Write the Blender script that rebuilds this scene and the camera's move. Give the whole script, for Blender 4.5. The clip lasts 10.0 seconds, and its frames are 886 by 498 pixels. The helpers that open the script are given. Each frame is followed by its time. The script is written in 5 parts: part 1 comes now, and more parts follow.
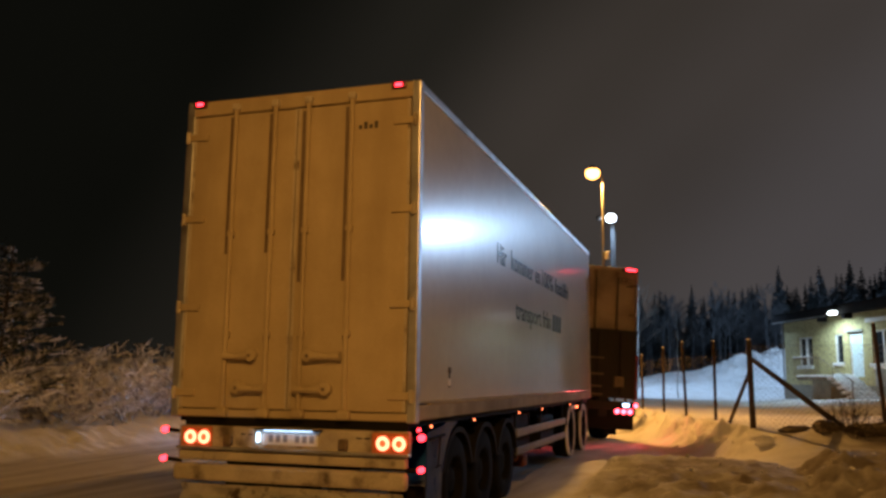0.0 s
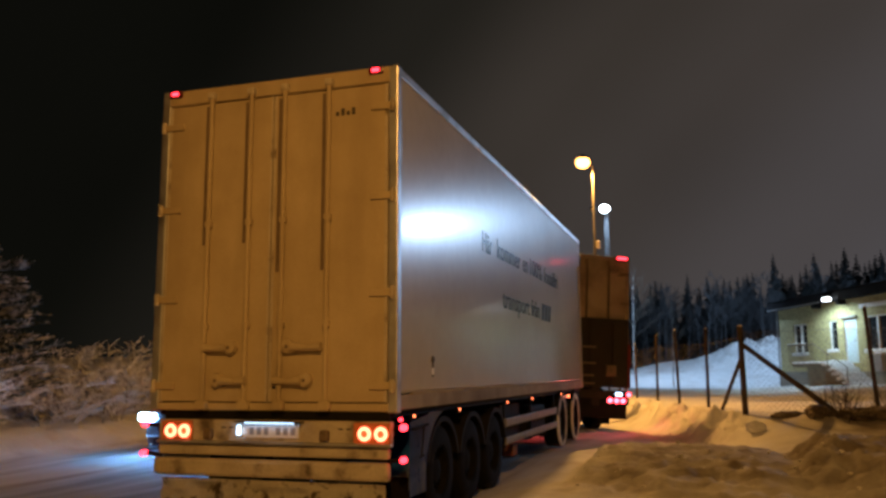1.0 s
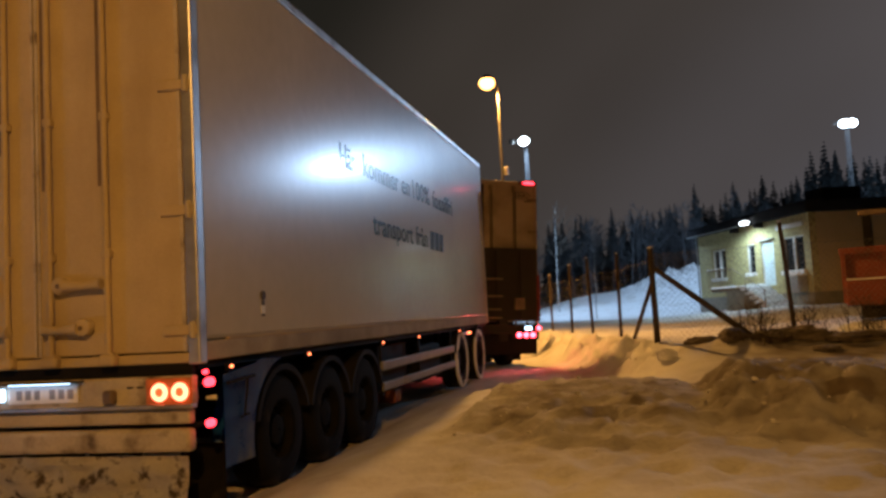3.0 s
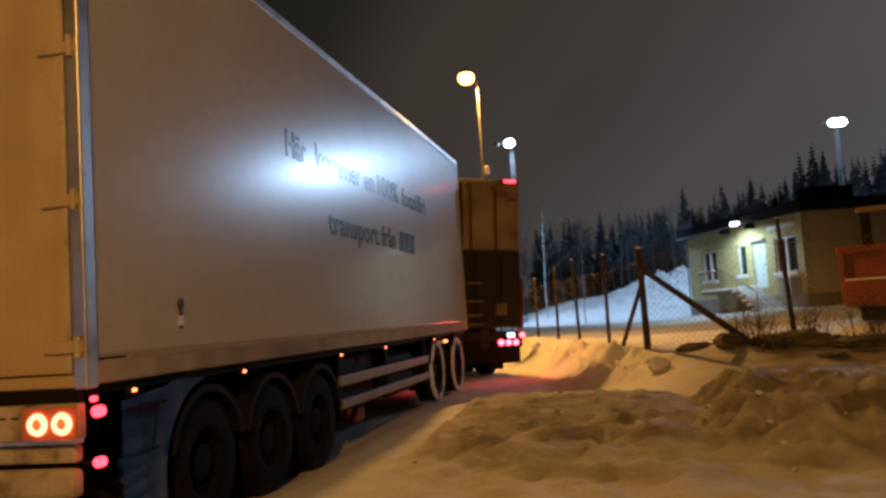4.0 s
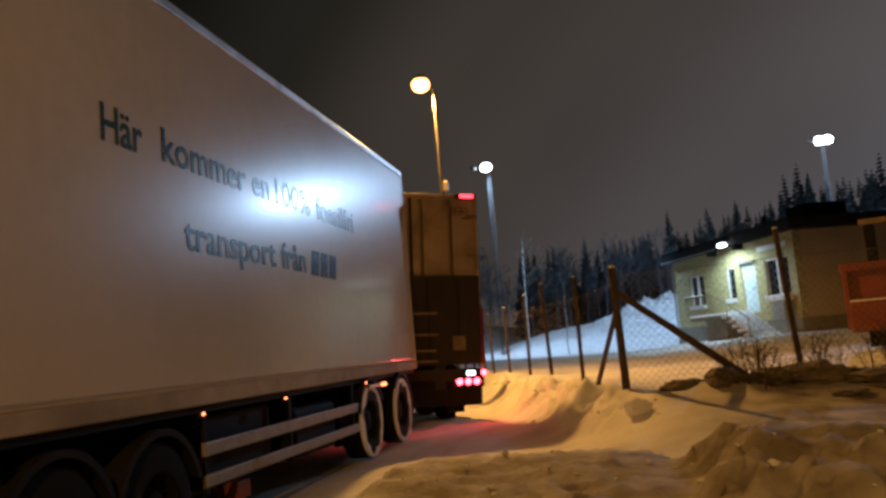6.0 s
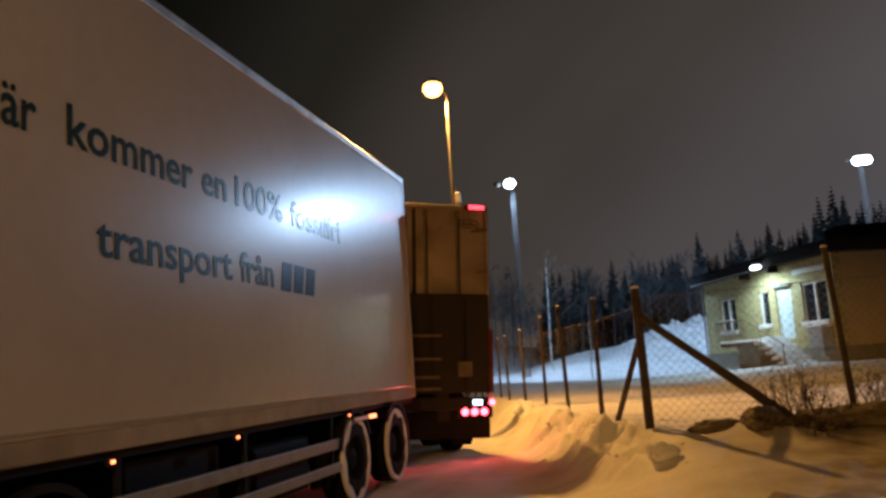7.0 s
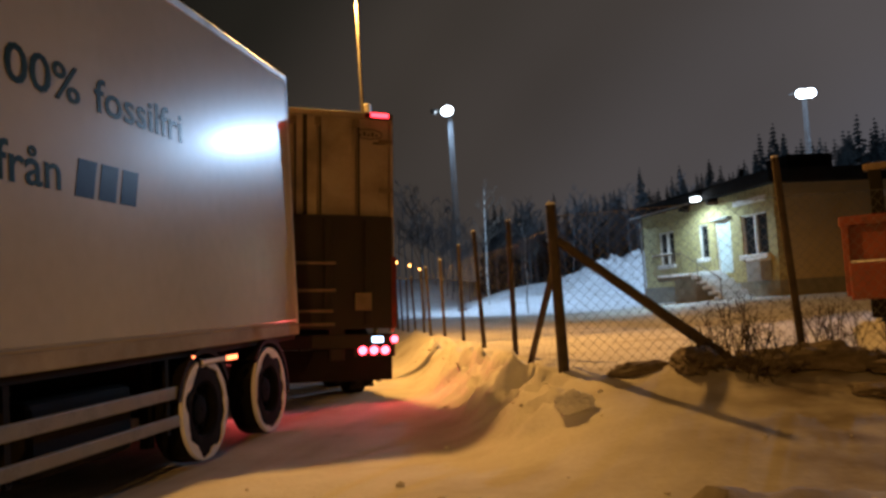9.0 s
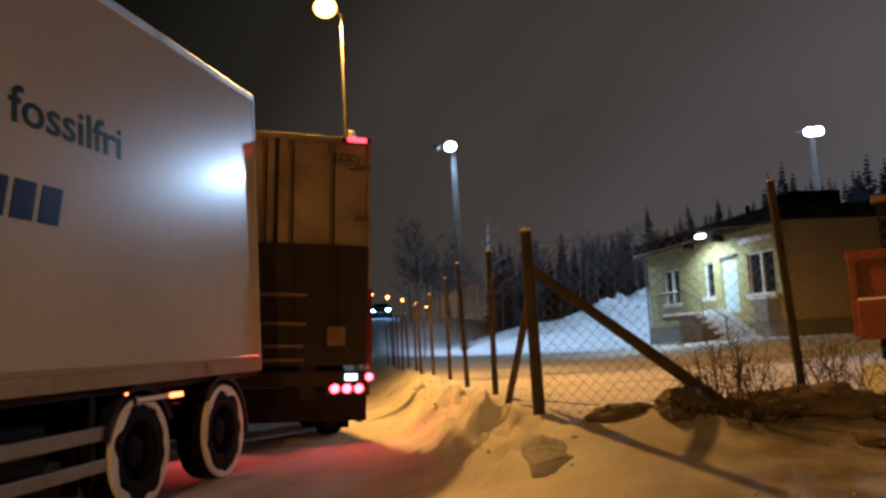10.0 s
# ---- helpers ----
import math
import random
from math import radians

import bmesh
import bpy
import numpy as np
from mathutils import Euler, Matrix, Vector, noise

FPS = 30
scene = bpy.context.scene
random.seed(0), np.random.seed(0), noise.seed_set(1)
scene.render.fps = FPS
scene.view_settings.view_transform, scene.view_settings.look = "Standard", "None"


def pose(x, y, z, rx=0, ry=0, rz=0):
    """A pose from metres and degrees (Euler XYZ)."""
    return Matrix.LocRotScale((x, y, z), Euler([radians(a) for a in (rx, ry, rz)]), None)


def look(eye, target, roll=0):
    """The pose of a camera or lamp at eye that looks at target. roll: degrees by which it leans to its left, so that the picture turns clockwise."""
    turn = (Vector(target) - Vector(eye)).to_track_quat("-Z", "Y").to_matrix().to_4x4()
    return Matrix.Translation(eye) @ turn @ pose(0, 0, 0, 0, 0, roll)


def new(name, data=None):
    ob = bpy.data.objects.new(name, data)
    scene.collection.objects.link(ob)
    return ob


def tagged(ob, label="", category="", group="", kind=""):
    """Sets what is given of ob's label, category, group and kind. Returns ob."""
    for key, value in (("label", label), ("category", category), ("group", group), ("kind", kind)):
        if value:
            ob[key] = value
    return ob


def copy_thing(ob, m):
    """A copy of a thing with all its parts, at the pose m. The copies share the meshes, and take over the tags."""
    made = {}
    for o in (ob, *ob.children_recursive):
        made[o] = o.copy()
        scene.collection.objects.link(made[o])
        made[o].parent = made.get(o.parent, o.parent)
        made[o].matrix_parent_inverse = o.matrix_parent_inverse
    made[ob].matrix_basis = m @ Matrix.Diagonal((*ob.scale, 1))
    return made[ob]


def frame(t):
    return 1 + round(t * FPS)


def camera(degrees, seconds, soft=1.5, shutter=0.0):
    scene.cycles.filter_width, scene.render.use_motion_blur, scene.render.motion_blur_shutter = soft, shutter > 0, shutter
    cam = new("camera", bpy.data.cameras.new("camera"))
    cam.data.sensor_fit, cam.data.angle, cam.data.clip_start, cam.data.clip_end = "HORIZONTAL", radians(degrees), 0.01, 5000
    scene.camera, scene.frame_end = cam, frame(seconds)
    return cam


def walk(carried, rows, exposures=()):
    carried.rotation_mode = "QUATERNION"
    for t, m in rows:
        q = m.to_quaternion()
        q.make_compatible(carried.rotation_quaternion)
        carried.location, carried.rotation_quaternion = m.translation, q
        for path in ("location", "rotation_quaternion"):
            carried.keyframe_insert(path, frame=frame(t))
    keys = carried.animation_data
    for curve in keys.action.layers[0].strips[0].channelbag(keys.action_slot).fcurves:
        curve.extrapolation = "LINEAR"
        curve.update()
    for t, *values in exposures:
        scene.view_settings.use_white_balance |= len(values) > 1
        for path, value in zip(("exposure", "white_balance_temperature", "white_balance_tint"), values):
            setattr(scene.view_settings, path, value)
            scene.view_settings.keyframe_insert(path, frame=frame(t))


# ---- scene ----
cam = camera(55.9, 10.0, soft=2.9)
PATH = [
    (0, (2.595, -7.234, 1.546), (1.985, -5.354, 1.852), 0.7),
    (0.5, (2.659, -7.214, 1.526), (2.054, -5.333, 1.83), 0.7),
    (1, (2.701, -7.073, 1.494), (2.099, -5.188, 1.787), -0.3),
    (1.5, (2.763, -6.723, 1.483), (2.203, -4.821, 1.744), -0.4),
    (2, (2.933, -6.336, 1.46), (2.417, -4.415, 1.673), -1.1),
    (2.5, (2.921, -5.836, 1.429), (2.406, -3.911, 1.602), -1.4),
    (3, (3.006, -5.297, 1.399), (2.554, -3.355, 1.552), -3.1),
    (4.5, (3.037, -3.614, 1.413), (2.615, -1.667, 1.586), -3.8),
    (5, (3.09, -2.989, 1.419), (2.682, -1.039, 1.596), -3.9),
    (5.5, (3.154, -2.437, 1.401), (2.744, -0.486, 1.559), -4.9),
    (6, (3.231, -1.864, 1.427), (2.84, 0.083, 1.665), -5.0),
    (6.2, (3.238, -1.6, 1.472), (2.842, 0.338, 1.773), -5.0),
    (7.3, (3.313, -0.183, 1.521), (2.839, 1.742, 1.786), -3.2),
    (7.5, (3.33, -0.039, 1.517), (2.853, 1.889, 1.755), -2.8),
    (8, (3.381, 0.449, 1.464), (2.954, 2.394, 1.656), -2.7),
    (8.5, (3.467, 0.977, 1.456), (3.112, 2.942, 1.574), -3.1),
    (9, (3.536, 1.435, 1.453), (3.199, 3.402, 1.577), -3.6),
    (9.5, (3.674, 1.875, 1.434), (3.344, 3.836, 1.647), -4.0),
    (10, (3.812, 2.18, 1.388), (3.459, 4.136, 1.605), -3.1),
]
walk(cam, [(t, look(eye, target, roll)) for t, eye, target, roll in PATH], [(0, 0.0), (3, 0.05), (5, 0.14), (10, 0.14)])

# ---- world and lights ----
world = bpy.data.worlds.new("night_sky")
scene.world = world
world.use_nodes = True
wn, wl = world.node_tree.nodes, world.node_tree.links
wbg = wn["Background"]
wco = wn.new("ShaderNodeTexCoord")
wdot = wn.new("ShaderNodeVectorMath")
wdot.operation = "DOT_PRODUCT"
wdot.inputs[1].default_value = (0.62, 0.74, -0.50)
wl.new(wco.outputs["Generated"], wdot.inputs[0])
wramp = wn.new("ShaderNodeValToRGB")
wramp.color_ramp.interpolation = "EASE"
wramp.color_ramp.elements[0].position, wramp.color_ramp.elements[0].color = 0.06, (0.0038, 0.0038, 0.0028, 1)
wramp.color_ramp.elements[1].position, wramp.color_ramp.elements[1].color = 0.92, (0.088, 0.088, 0.108, 1)
for at, colour in ((0.26, (0.013, 0.0115, 0.009, 1)), (0.44, (0.039, 0.032, 0.027, 1)), (0.56, (0.048, 0.040, 0.036, 1)), (0.72, (0.070, 0.062, 0.063, 1))):
    wramp.color_ramp.elements.new(at).color = colour
wl.new(wdot.outputs["Value"], wramp.inputs[0])
wnoise = wn.new("ShaderNodeTexNoise")
wnoise.inputs["Scale"].default_value = 2.2
wl.new(wco.outputs["Generated"], wnoise.inputs["Vector"])
wmul = wn.new("ShaderNodeMath")
wmul.operation = "MULTIPLY_ADD"
wmul.inputs[1].default_value, wmul.inputs[2].default_value = 0.7, 0.65
wl.new(wnoise.outputs["Fac"], wmul.inputs[0])
wl.new(wramp.outputs["Color"], wbg.inputs["Color"])
wl.new(wmul.outputs[0], wbg.inputs["Strength"])

SODIUM, COLD = (1.0, 0.47, 0.10), (0.43, 0.66, 1.0)
LAMP_O, LAMP_W, LAMP_R = Vector((-0.46, 15.6, 7.24)), Vector((-3.5, 46.6, 11.8)), Vector((16.8, 52.7, 12.1))
LAMP_B = Vector((4.1, -10.8, 8.5))


def point_light(name, place, colour, watts, radius):
    data = bpy.data.lights.new(name, "POINT")
    data.color, data.energy, data.shadow_soft_size = colour, watts, radius
    ob = new(name, data)
    ob.location = place
    return ob


def spot_light(name, place, target, colour, watts, radius, degrees, blend=0.6):
    data = bpy.data.lights.new(name, "SPOT")
    data.color, data.energy, data.shadow_soft_size = colour, watts, radius
    data.spot_size, data.spot_blend = radians(degrees), blend
    ob = new(name, data)
    ob.matrix_world = look(place, target)
    return ob


spot_light("sodium_light", LAMP_O + Vector((0, 0, -0.25)), LAMP_O + Vector((0, 0, -5)), SODIUM, 2700, 0.10, 168, 0.25)
spot_light("sodium_light_behind", LAMP_B + Vector((0, 0, -0.3)), LAMP_B + Vector((0, 0, -5)), SODIUM, 3000, 0.2, 168, 0.25)
spot_light("flood_light_mast", LAMP_W + Vector((0.2, -0.9, -0.2)), Vector((6.0, 53.0, 0.5)), COLD, 5600, 0.22, 126, 0.35)
point_light("flood_light_yard", LAMP_R + Vector((-0.3, -4.2, -0.2)), COLD, 6400, 0.25)

# ---- materials ----


def surface(name, c1, c2, scale=4.0, rough=0.6, metallic=0.0, bump=0.15, fine=40.0, rough_vary=0.15, stain=None, stain_scale=1.5, stain_cut=(0.5, 0.7), coat=0.0, vary=0.0, spec=0.5):
    """Two-tone grain with fine relief, uneven gloss and, if asked, stains of a third colour."""
    m = bpy.data.materials.new(name)
    m.use_nodes = True
    n, l = m.node_tree.nodes, m.node_tree.links
    b = n["Principled BSDF"]
    co = n.new("ShaderNodeTexCoord")
    big, small = n.new("ShaderNodeTexNoise"), n.new("ShaderNodeTexNoise")
    for node, s, d in ((big, scale, 6), (small, fine, 4)):
        node.inputs["Scale"].default_value, node.inputs["Detail"].default_value = s, d
        l.new(co.outputs["Object"], node.inputs["Vector"])
    add = n.new("ShaderNodeMath")
    add.operation = "MULTIPLY_ADD"
    add.inputs[1].default_value = 0.35
    l.new(small.outputs["Fac"], add.inputs[0])
    half = n.new("ShaderNodeMath")
    half.operation = "MULTIPLY"
    half.inputs[1].default_value = 0.75
    l.new(big.outputs["Fac"], half.inputs[0])
    l.new(half.outputs[0], add.inputs[2])
    ramp = n.new("ShaderNodeValToRGB")
    ramp.color_ramp.elements[0].position, ramp.color_ramp.elements[1].position = 0.38, 0.68
    ramp.color_ramp.elements[0].color, ramp.color_ramp.elements[1].color = (*c1, 1), (*c2, 1)
    l.new(add.outputs[0], ramp.inputs[0])
    out = ramp.outputs["Color"]
    if stain:
        st = n.new("ShaderNodeTexNoise")
        st.inputs["Scale"].default_value, st.inputs["Detail"].default_value = stain_scale, 8
        l.new(co.outputs["Object"], st.inputs["Vector"])
        sr = n.new("ShaderNodeValToRGB")
        sr.color_ramp.elements[0].position, sr.color_ramp.elements[1].position = stain_cut
        l.new(st.outputs["Fac"], sr.inputs[0])
        mix = n.new("ShaderNodeMixRGB")
        mix.inputs[2].default_value = (*stain, 1)
        l.new(sr.outputs["Color"], mix.inputs[0])
        l.new(out, mix.inputs[1])
        out = mix.outputs[0]
    if vary:
        info, hsv, rng = n.new("ShaderNodeObjectInfo"), n.new("ShaderNodeHueSaturation"), n.new("ShaderNodeMapRange")
        rng.inputs["To Min"].default_value, rng.inputs["To Max"].default_value = 1 - vary, 1 + vary
        l.new(info.outputs["Random"], rng.inputs["Value"])
        l.new(rng.outputs[0], hsv.inputs["Value"])
        l.new(out, hsv.inputs["Color"])
        out = hsv.outputs[0]
    l.new(out, b.inputs["Base Color"])
    rr = n.new("ShaderNodeMapRange")
    rr.inputs["To Min"].default_value, rr.inputs["To Max"].default_value = max(0.03, rough - rough_vary), min(1, rough + rough_vary)
    l.new(add.outputs[0], rr.inputs["Value"])
    l.new(rr.outputs[0], b.inputs["Roughness"])
    b.inputs["Metallic"].default_value = metallic
    b.inputs["Specular IOR Level"].default_value = spec
    b.inputs["Coat Weight"].default_value = coat
    b.inputs["Coat Roughness"].default_value = 0.12
    if bump:
        bp = n.new("ShaderNodeBump")
        bp.inputs["Strength"].default_value, bp.inputs["Distance"].default_value = bump, 0.02
        l.new(add.outputs[0], bp.inputs["Height"])
        l.new(bp.outputs[0], b.inputs["Normal"])
    return m


def glow(name, colour, strength):
    m = bpy.data.materials.new(name)
    m.use_nodes = True
    b = m.node_tree.nodes["Principled BSDF"]
    b.inputs["Base Color"].default_value = (*[0.5 * v for v in colour], 1)
    b.inputs["Emission Color"].default_value = (*colour, 1)
    b.inputs["Emission Strength"].default_value = strength
    return m


M = {}
M["white_side"] = surface("white_trailer_paint", (0.48, 0.47, 0.455), (0.56, 0.55, 0.535), 0.5, 0.25, bump=0.0, fine=7, rough_vary=0.04, spec=0.34, coat=0.2, stain=(0.43, 0.40, 0.365), stain_scale=0.35, stain_cut=(0.4, 0.9))


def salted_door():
    """Salt-caked panels: long vertical streaks, paler low down, browner towards the top."""
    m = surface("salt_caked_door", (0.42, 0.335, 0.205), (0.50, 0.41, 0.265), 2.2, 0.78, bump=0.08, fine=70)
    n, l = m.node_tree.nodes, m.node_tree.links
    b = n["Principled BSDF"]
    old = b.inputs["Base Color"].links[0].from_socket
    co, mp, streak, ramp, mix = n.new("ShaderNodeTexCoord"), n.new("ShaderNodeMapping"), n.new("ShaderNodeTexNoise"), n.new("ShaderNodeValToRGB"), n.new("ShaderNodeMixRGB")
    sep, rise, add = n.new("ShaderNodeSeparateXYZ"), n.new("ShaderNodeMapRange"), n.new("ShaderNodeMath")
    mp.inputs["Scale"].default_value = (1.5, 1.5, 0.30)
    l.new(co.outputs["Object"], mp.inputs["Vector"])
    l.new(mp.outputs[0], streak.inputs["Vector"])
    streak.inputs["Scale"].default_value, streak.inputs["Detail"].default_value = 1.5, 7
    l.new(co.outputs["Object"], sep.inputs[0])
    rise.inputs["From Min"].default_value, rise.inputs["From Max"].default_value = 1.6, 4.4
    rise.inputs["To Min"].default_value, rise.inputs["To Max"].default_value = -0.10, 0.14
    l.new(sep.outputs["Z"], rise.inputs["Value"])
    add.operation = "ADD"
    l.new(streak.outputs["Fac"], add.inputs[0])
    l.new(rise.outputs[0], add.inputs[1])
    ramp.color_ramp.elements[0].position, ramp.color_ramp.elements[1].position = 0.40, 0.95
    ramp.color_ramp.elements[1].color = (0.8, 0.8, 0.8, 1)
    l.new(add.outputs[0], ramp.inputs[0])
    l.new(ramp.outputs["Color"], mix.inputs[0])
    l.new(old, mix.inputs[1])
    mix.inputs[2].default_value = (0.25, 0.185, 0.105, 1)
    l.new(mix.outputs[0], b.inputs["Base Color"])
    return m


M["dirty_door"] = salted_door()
M["grimy_beam"] = surface("grimy_beam", (0.36, 0.31, 0.24), (0.52, 0.47, 0.38), 3, 0.7, bump=0.2, stain=(0.12, 0.09, 0.06), stain_scale=4, stain_cut=(0.55, 0.7))
M["snow_caked"] = surface("snow_caked_flap", (0.55, 0.52, 0.46), (0.7, 0.68, 0.62), 5, 0.85, bump=0.6, fine=30, stain=(0.13, 0.10, 0.07), stain_scale=10, stain_cut=(0.54, 0.66))
M["aluminium"] = surface("dull_aluminium", (0.55, 0.56, 0.58), (0.68, 0.69, 0.7), 3, 0.42, metallic=0.9, bump=0.03, stain=(0.35, 0.33, 0.3), stain_scale=2.5)
M["galvanised"] = surface("galvanised_steel", (0.17, 0.16, 0.145), (0.26, 0.25, 0.23), 6, 0.55, metallic=0.3, bump=0.06, stain=(0.24, 0.21, 0.17), stain_scale=3)
M["rail_dirty"] = surface("salted_rail", (0.33, 0.285, 0.23), (0.43, 0.38, 0.315), 3, 0.75, bump=0.1, spec=0.2, stain=(0.20, 0.165, 0.125), stain_scale=1.2, stain_cut=(0.4, 0.8))
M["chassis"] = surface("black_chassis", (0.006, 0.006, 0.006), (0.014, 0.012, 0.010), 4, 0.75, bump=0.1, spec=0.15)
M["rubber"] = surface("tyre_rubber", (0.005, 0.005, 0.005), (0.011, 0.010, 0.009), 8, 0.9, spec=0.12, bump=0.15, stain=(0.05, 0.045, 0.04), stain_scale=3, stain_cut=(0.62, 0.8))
# rims about as black as the tyres
M["rim"] = surface("black_rim", (0.004, 0.004, 0.004), (0.010, 0.009, 0.008), 8, 0.9, metallic=0.0, spec=0.12, bump=0.1)
# the pale blotches paint bluish-white glare onto the blue plastic
M["blue"] = surface("blue_mudguard", (0.012, 0.09, 0.42), (0.025, 0.15, 0.58), 5, 0.30, bump=0.05, stain=(0.30, 0.36, 0.45), stain_scale=2.4, stain_cut=(0.52, 0.70))
M["green_text"] = surface("green_lettering", (0.006, 0.026, 0.018), (0.010, 0.036, 0.026), 6, 0.25, bump=0.0, spec=0.2, rough_vary=0.04)
M["blue_mark"] = surface("blue_mark", (0.010, 0.018, 0.085), (0.015, 0.026, 0.11), 6, 0.25, bump=0.0, spec=0.2, rough_vary=0.04)
M["dark_mark"] = surface("dark_mark", (0.03, 0.025, 0.02), (0.06, 0.05, 0.04), 9, 0.6, bump=0.0)
M["plate"] = surface("plate_white", (0.7, 0.72, 0.74), (0.8, 0.8, 0.8), 6, 0.4, bump=0.0)
M["plate_bar"] = surface("plate_bar", (0.22, 0.23, 0.26), (0.3, 0.3, 0.33), 6, 0.5, bump=0.0)
M["brown_door"] = surface("brown_truck_door", (0.29, 0.225, 0.165), (0.38, 0.305, 0.23), 1.4, 0.65, bump=0.1, stain=(0.12, 0.09, 0.06), stain_scale=1.2, stain_cut=(0.5, 0.75))
M["brown_side"] = surface("brown_truck_side", (0.22, 0.16, 0.10), (0.30, 0.22, 0.14), 1.4, 0.5, bump=0.05)
M["lift"] = surface("grimy_tail_lift", (0.008, 0.006, 0.004), (0.022, 0.015, 0.010), 2.5, 0.75, bump=0.2)
M["lift_bar"] = surface("worn_lift_bar", (0.12, 0.085, 0.055), (0.18, 0.13, 0.085), 5, 0.55, bump=0.1)
M["red_strip"] = surface("red_reflector", (0.10, 0.008, 0.006), (0.16, 0.014, 0.01), 8, 0.35, bump=0.02)
M["red_lamp"] = glow("red_lamp", (1.0, 0.028, 0.045), 8.0)
M["red_bright"] = glow("red_brake_lamp", (1.0, 0.05, 0.08), 14.0)
M["amber_lamp"] = glow("amber_side_lamp", (1.0, 0.20, 0.07), 5.0)
M["ring"] = glow("tail_ring", (1.0, 0.24, 0.12), 5.0)
M["ring_core"] = glow("tail_core", (1.0, 0.20, 0.05), 0.7)
M["lamp_panel"] = surface("red_lamp_panel", (0.42, 0.12, 0.04), (0.55, 0.2, 0.07), 8, 0.4, bump=0.03)
M["plate_glow"] = glow("plate_glow", (0.5, 0.72, 1.0), 5.0)
M["sodium"] = glow("sodium_globe", (1.0, 0.44, 0.10), 10.0)
M["cold"] = glow("cold_flood", (0.72, 0.86, 1.0), 20.0)
M["house_lamp"] = glow("house_lamp", (0.85, 0.95, 1.0), 9.0)
M["head"] = glow("headlamp", (0.20, 0.50, 1.0), 160.0)
M["pole"] = surface("pole_steel", (0.42, 0.42, 0.41), (0.55, 0.55, 0.53), 5, 0.5, metallic=0.5, bump=0.05)
M["pole_dark"] = surface("weathered_pole", (0.06, 0.059, 0.057), (0.10, 0.098, 0.094), 5, 0.6, metallic=0.3, bump=0.05)
M["mast"] = surface("dark_mast_steel", (0.022, 0.022, 0.022), (0.045, 0.044, 0.042), 5, 0.75, bump=0.05, spec=0.2)
# brownish snow, darkened all over to carry the shade of backlit hummocks
M["snow_shaded"] = surface("shaded_brown_snow", (0.13, 0.105, 0.08), (0.25, 0.21, 0.165), 4, 0.9, bump=0.6, fine=24, stain=(0.07, 0.054, 0.038), stain_scale=1.6, stain_cut=(0.30, 0.85))
M["post"] = surface("weathered_post", (0.036, 0.026, 0.017), (0.078, 0.058, 0.038), 7, 0.85, bump=0.4, fine=70)
M["wire"] = surface("fence_wire", (0.20, 0.19, 0.17), (0.32, 0.30, 0.27), 9, 0.6, metallic=0.4, bump=0.0)
M["house"] = surface("yellow_render", (0.42, 0.37, 0.17), (0.52, 0.46, 0.23), 3, 0.85, bump=0.35, fine=18, stain=(0.30, 0.25, 0.12), stain_scale=7, stain_cut=(0.5, 0.62))
# side render: smoother, with the orange of sodium light in its colour
M["house_side"] = surface("sodium_side_render", (0.46, 0.36, 0.20), (0.54, 0.43, 0.25), 1.5, 0.85, bump=0.1, fine=30)
M["plinth"] = surface("grey_plinth", (0.17, 0.16, 0.13), (0.26, 0.24, 0.19), 4, 0.9, bump=0.3)
M["roof"] = surface("dark_roofing", (0.012, 0.013, 0.016), (0.026, 0.026, 0.03), 3, 0.8, bump=0.1, spec=0.15)
M["fascia"] = surface("grey_fascia", (0.26, 0.27, 0.28), (0.36, 0.37, 0.37), 5, 0.6, bump=0.05)
M["white_wood"] = surface("white_wood", (0.72, 0.72, 0.7), (0.82, 0.82, 0.8), 6, 0.5, bump=0.05)
M["door_blue"] = surface("pale_blue_door", (0.55, 0.66, 0.70), (0.64, 0.75, 0.78), 4, 0.5, bump=0.03)
M["rail"] = surface("rusty_railing", (0.14, 0.11, 0.08), (0.24, 0.19, 0.13), 7, 0.7, bump=0.1)
M["red_bin"] = surface("red_tipper_paint", (0.15, 0.026, 0.014), (0.21, 0.04, 0.02), 3, 0.55, bump=0.12, stain=(0.09, 0.035, 0.022), stain_scale=2.5, stain_cut=(0.52, 0.7))
M["twig"] = surface("dark_twig", (0.03, 0.022, 0.014), (0.06, 0.042, 0.028), 9, 0.9, bump=0.1)
M["brushwood"] = surface("dry_brushwood", (0.07, 0.052, 0.034), (0.13, 0.098, 0.068), 9, 0.9, bump=0.1)
# grey twigs: the night haze before the wood is put into their colour
M["haze_twig"] = surface("hazed_twig", (0.10, 0.10, 0.105), (0.20, 0.20, 0.21), 6, 0.9, bump=0.0, vary=0.25)
M["bark"] = surface("spruce_bark", (0.035, 0.027, 0.02), (0.07, 0.055, 0.04), 8, 0.95, bump=0.3)
M["birch"] = surface("birch_bark", (0.35, 0.34, 0.32), (0.6, 0.59, 0.56), 6, 0.8, bump=0.2, stain=(0.05, 0.045, 0.04), stain_scale=5, stain_cut=(0.56, 0.6))
# needles paler than spruce, with the distance haze mixed into the colour
M["needle"] = surface("hazed_spruce", (0.07, 0.08, 0.08), (0.17, 0.185, 0.185), 2, 0.9, bump=0.0, vary=0.3)


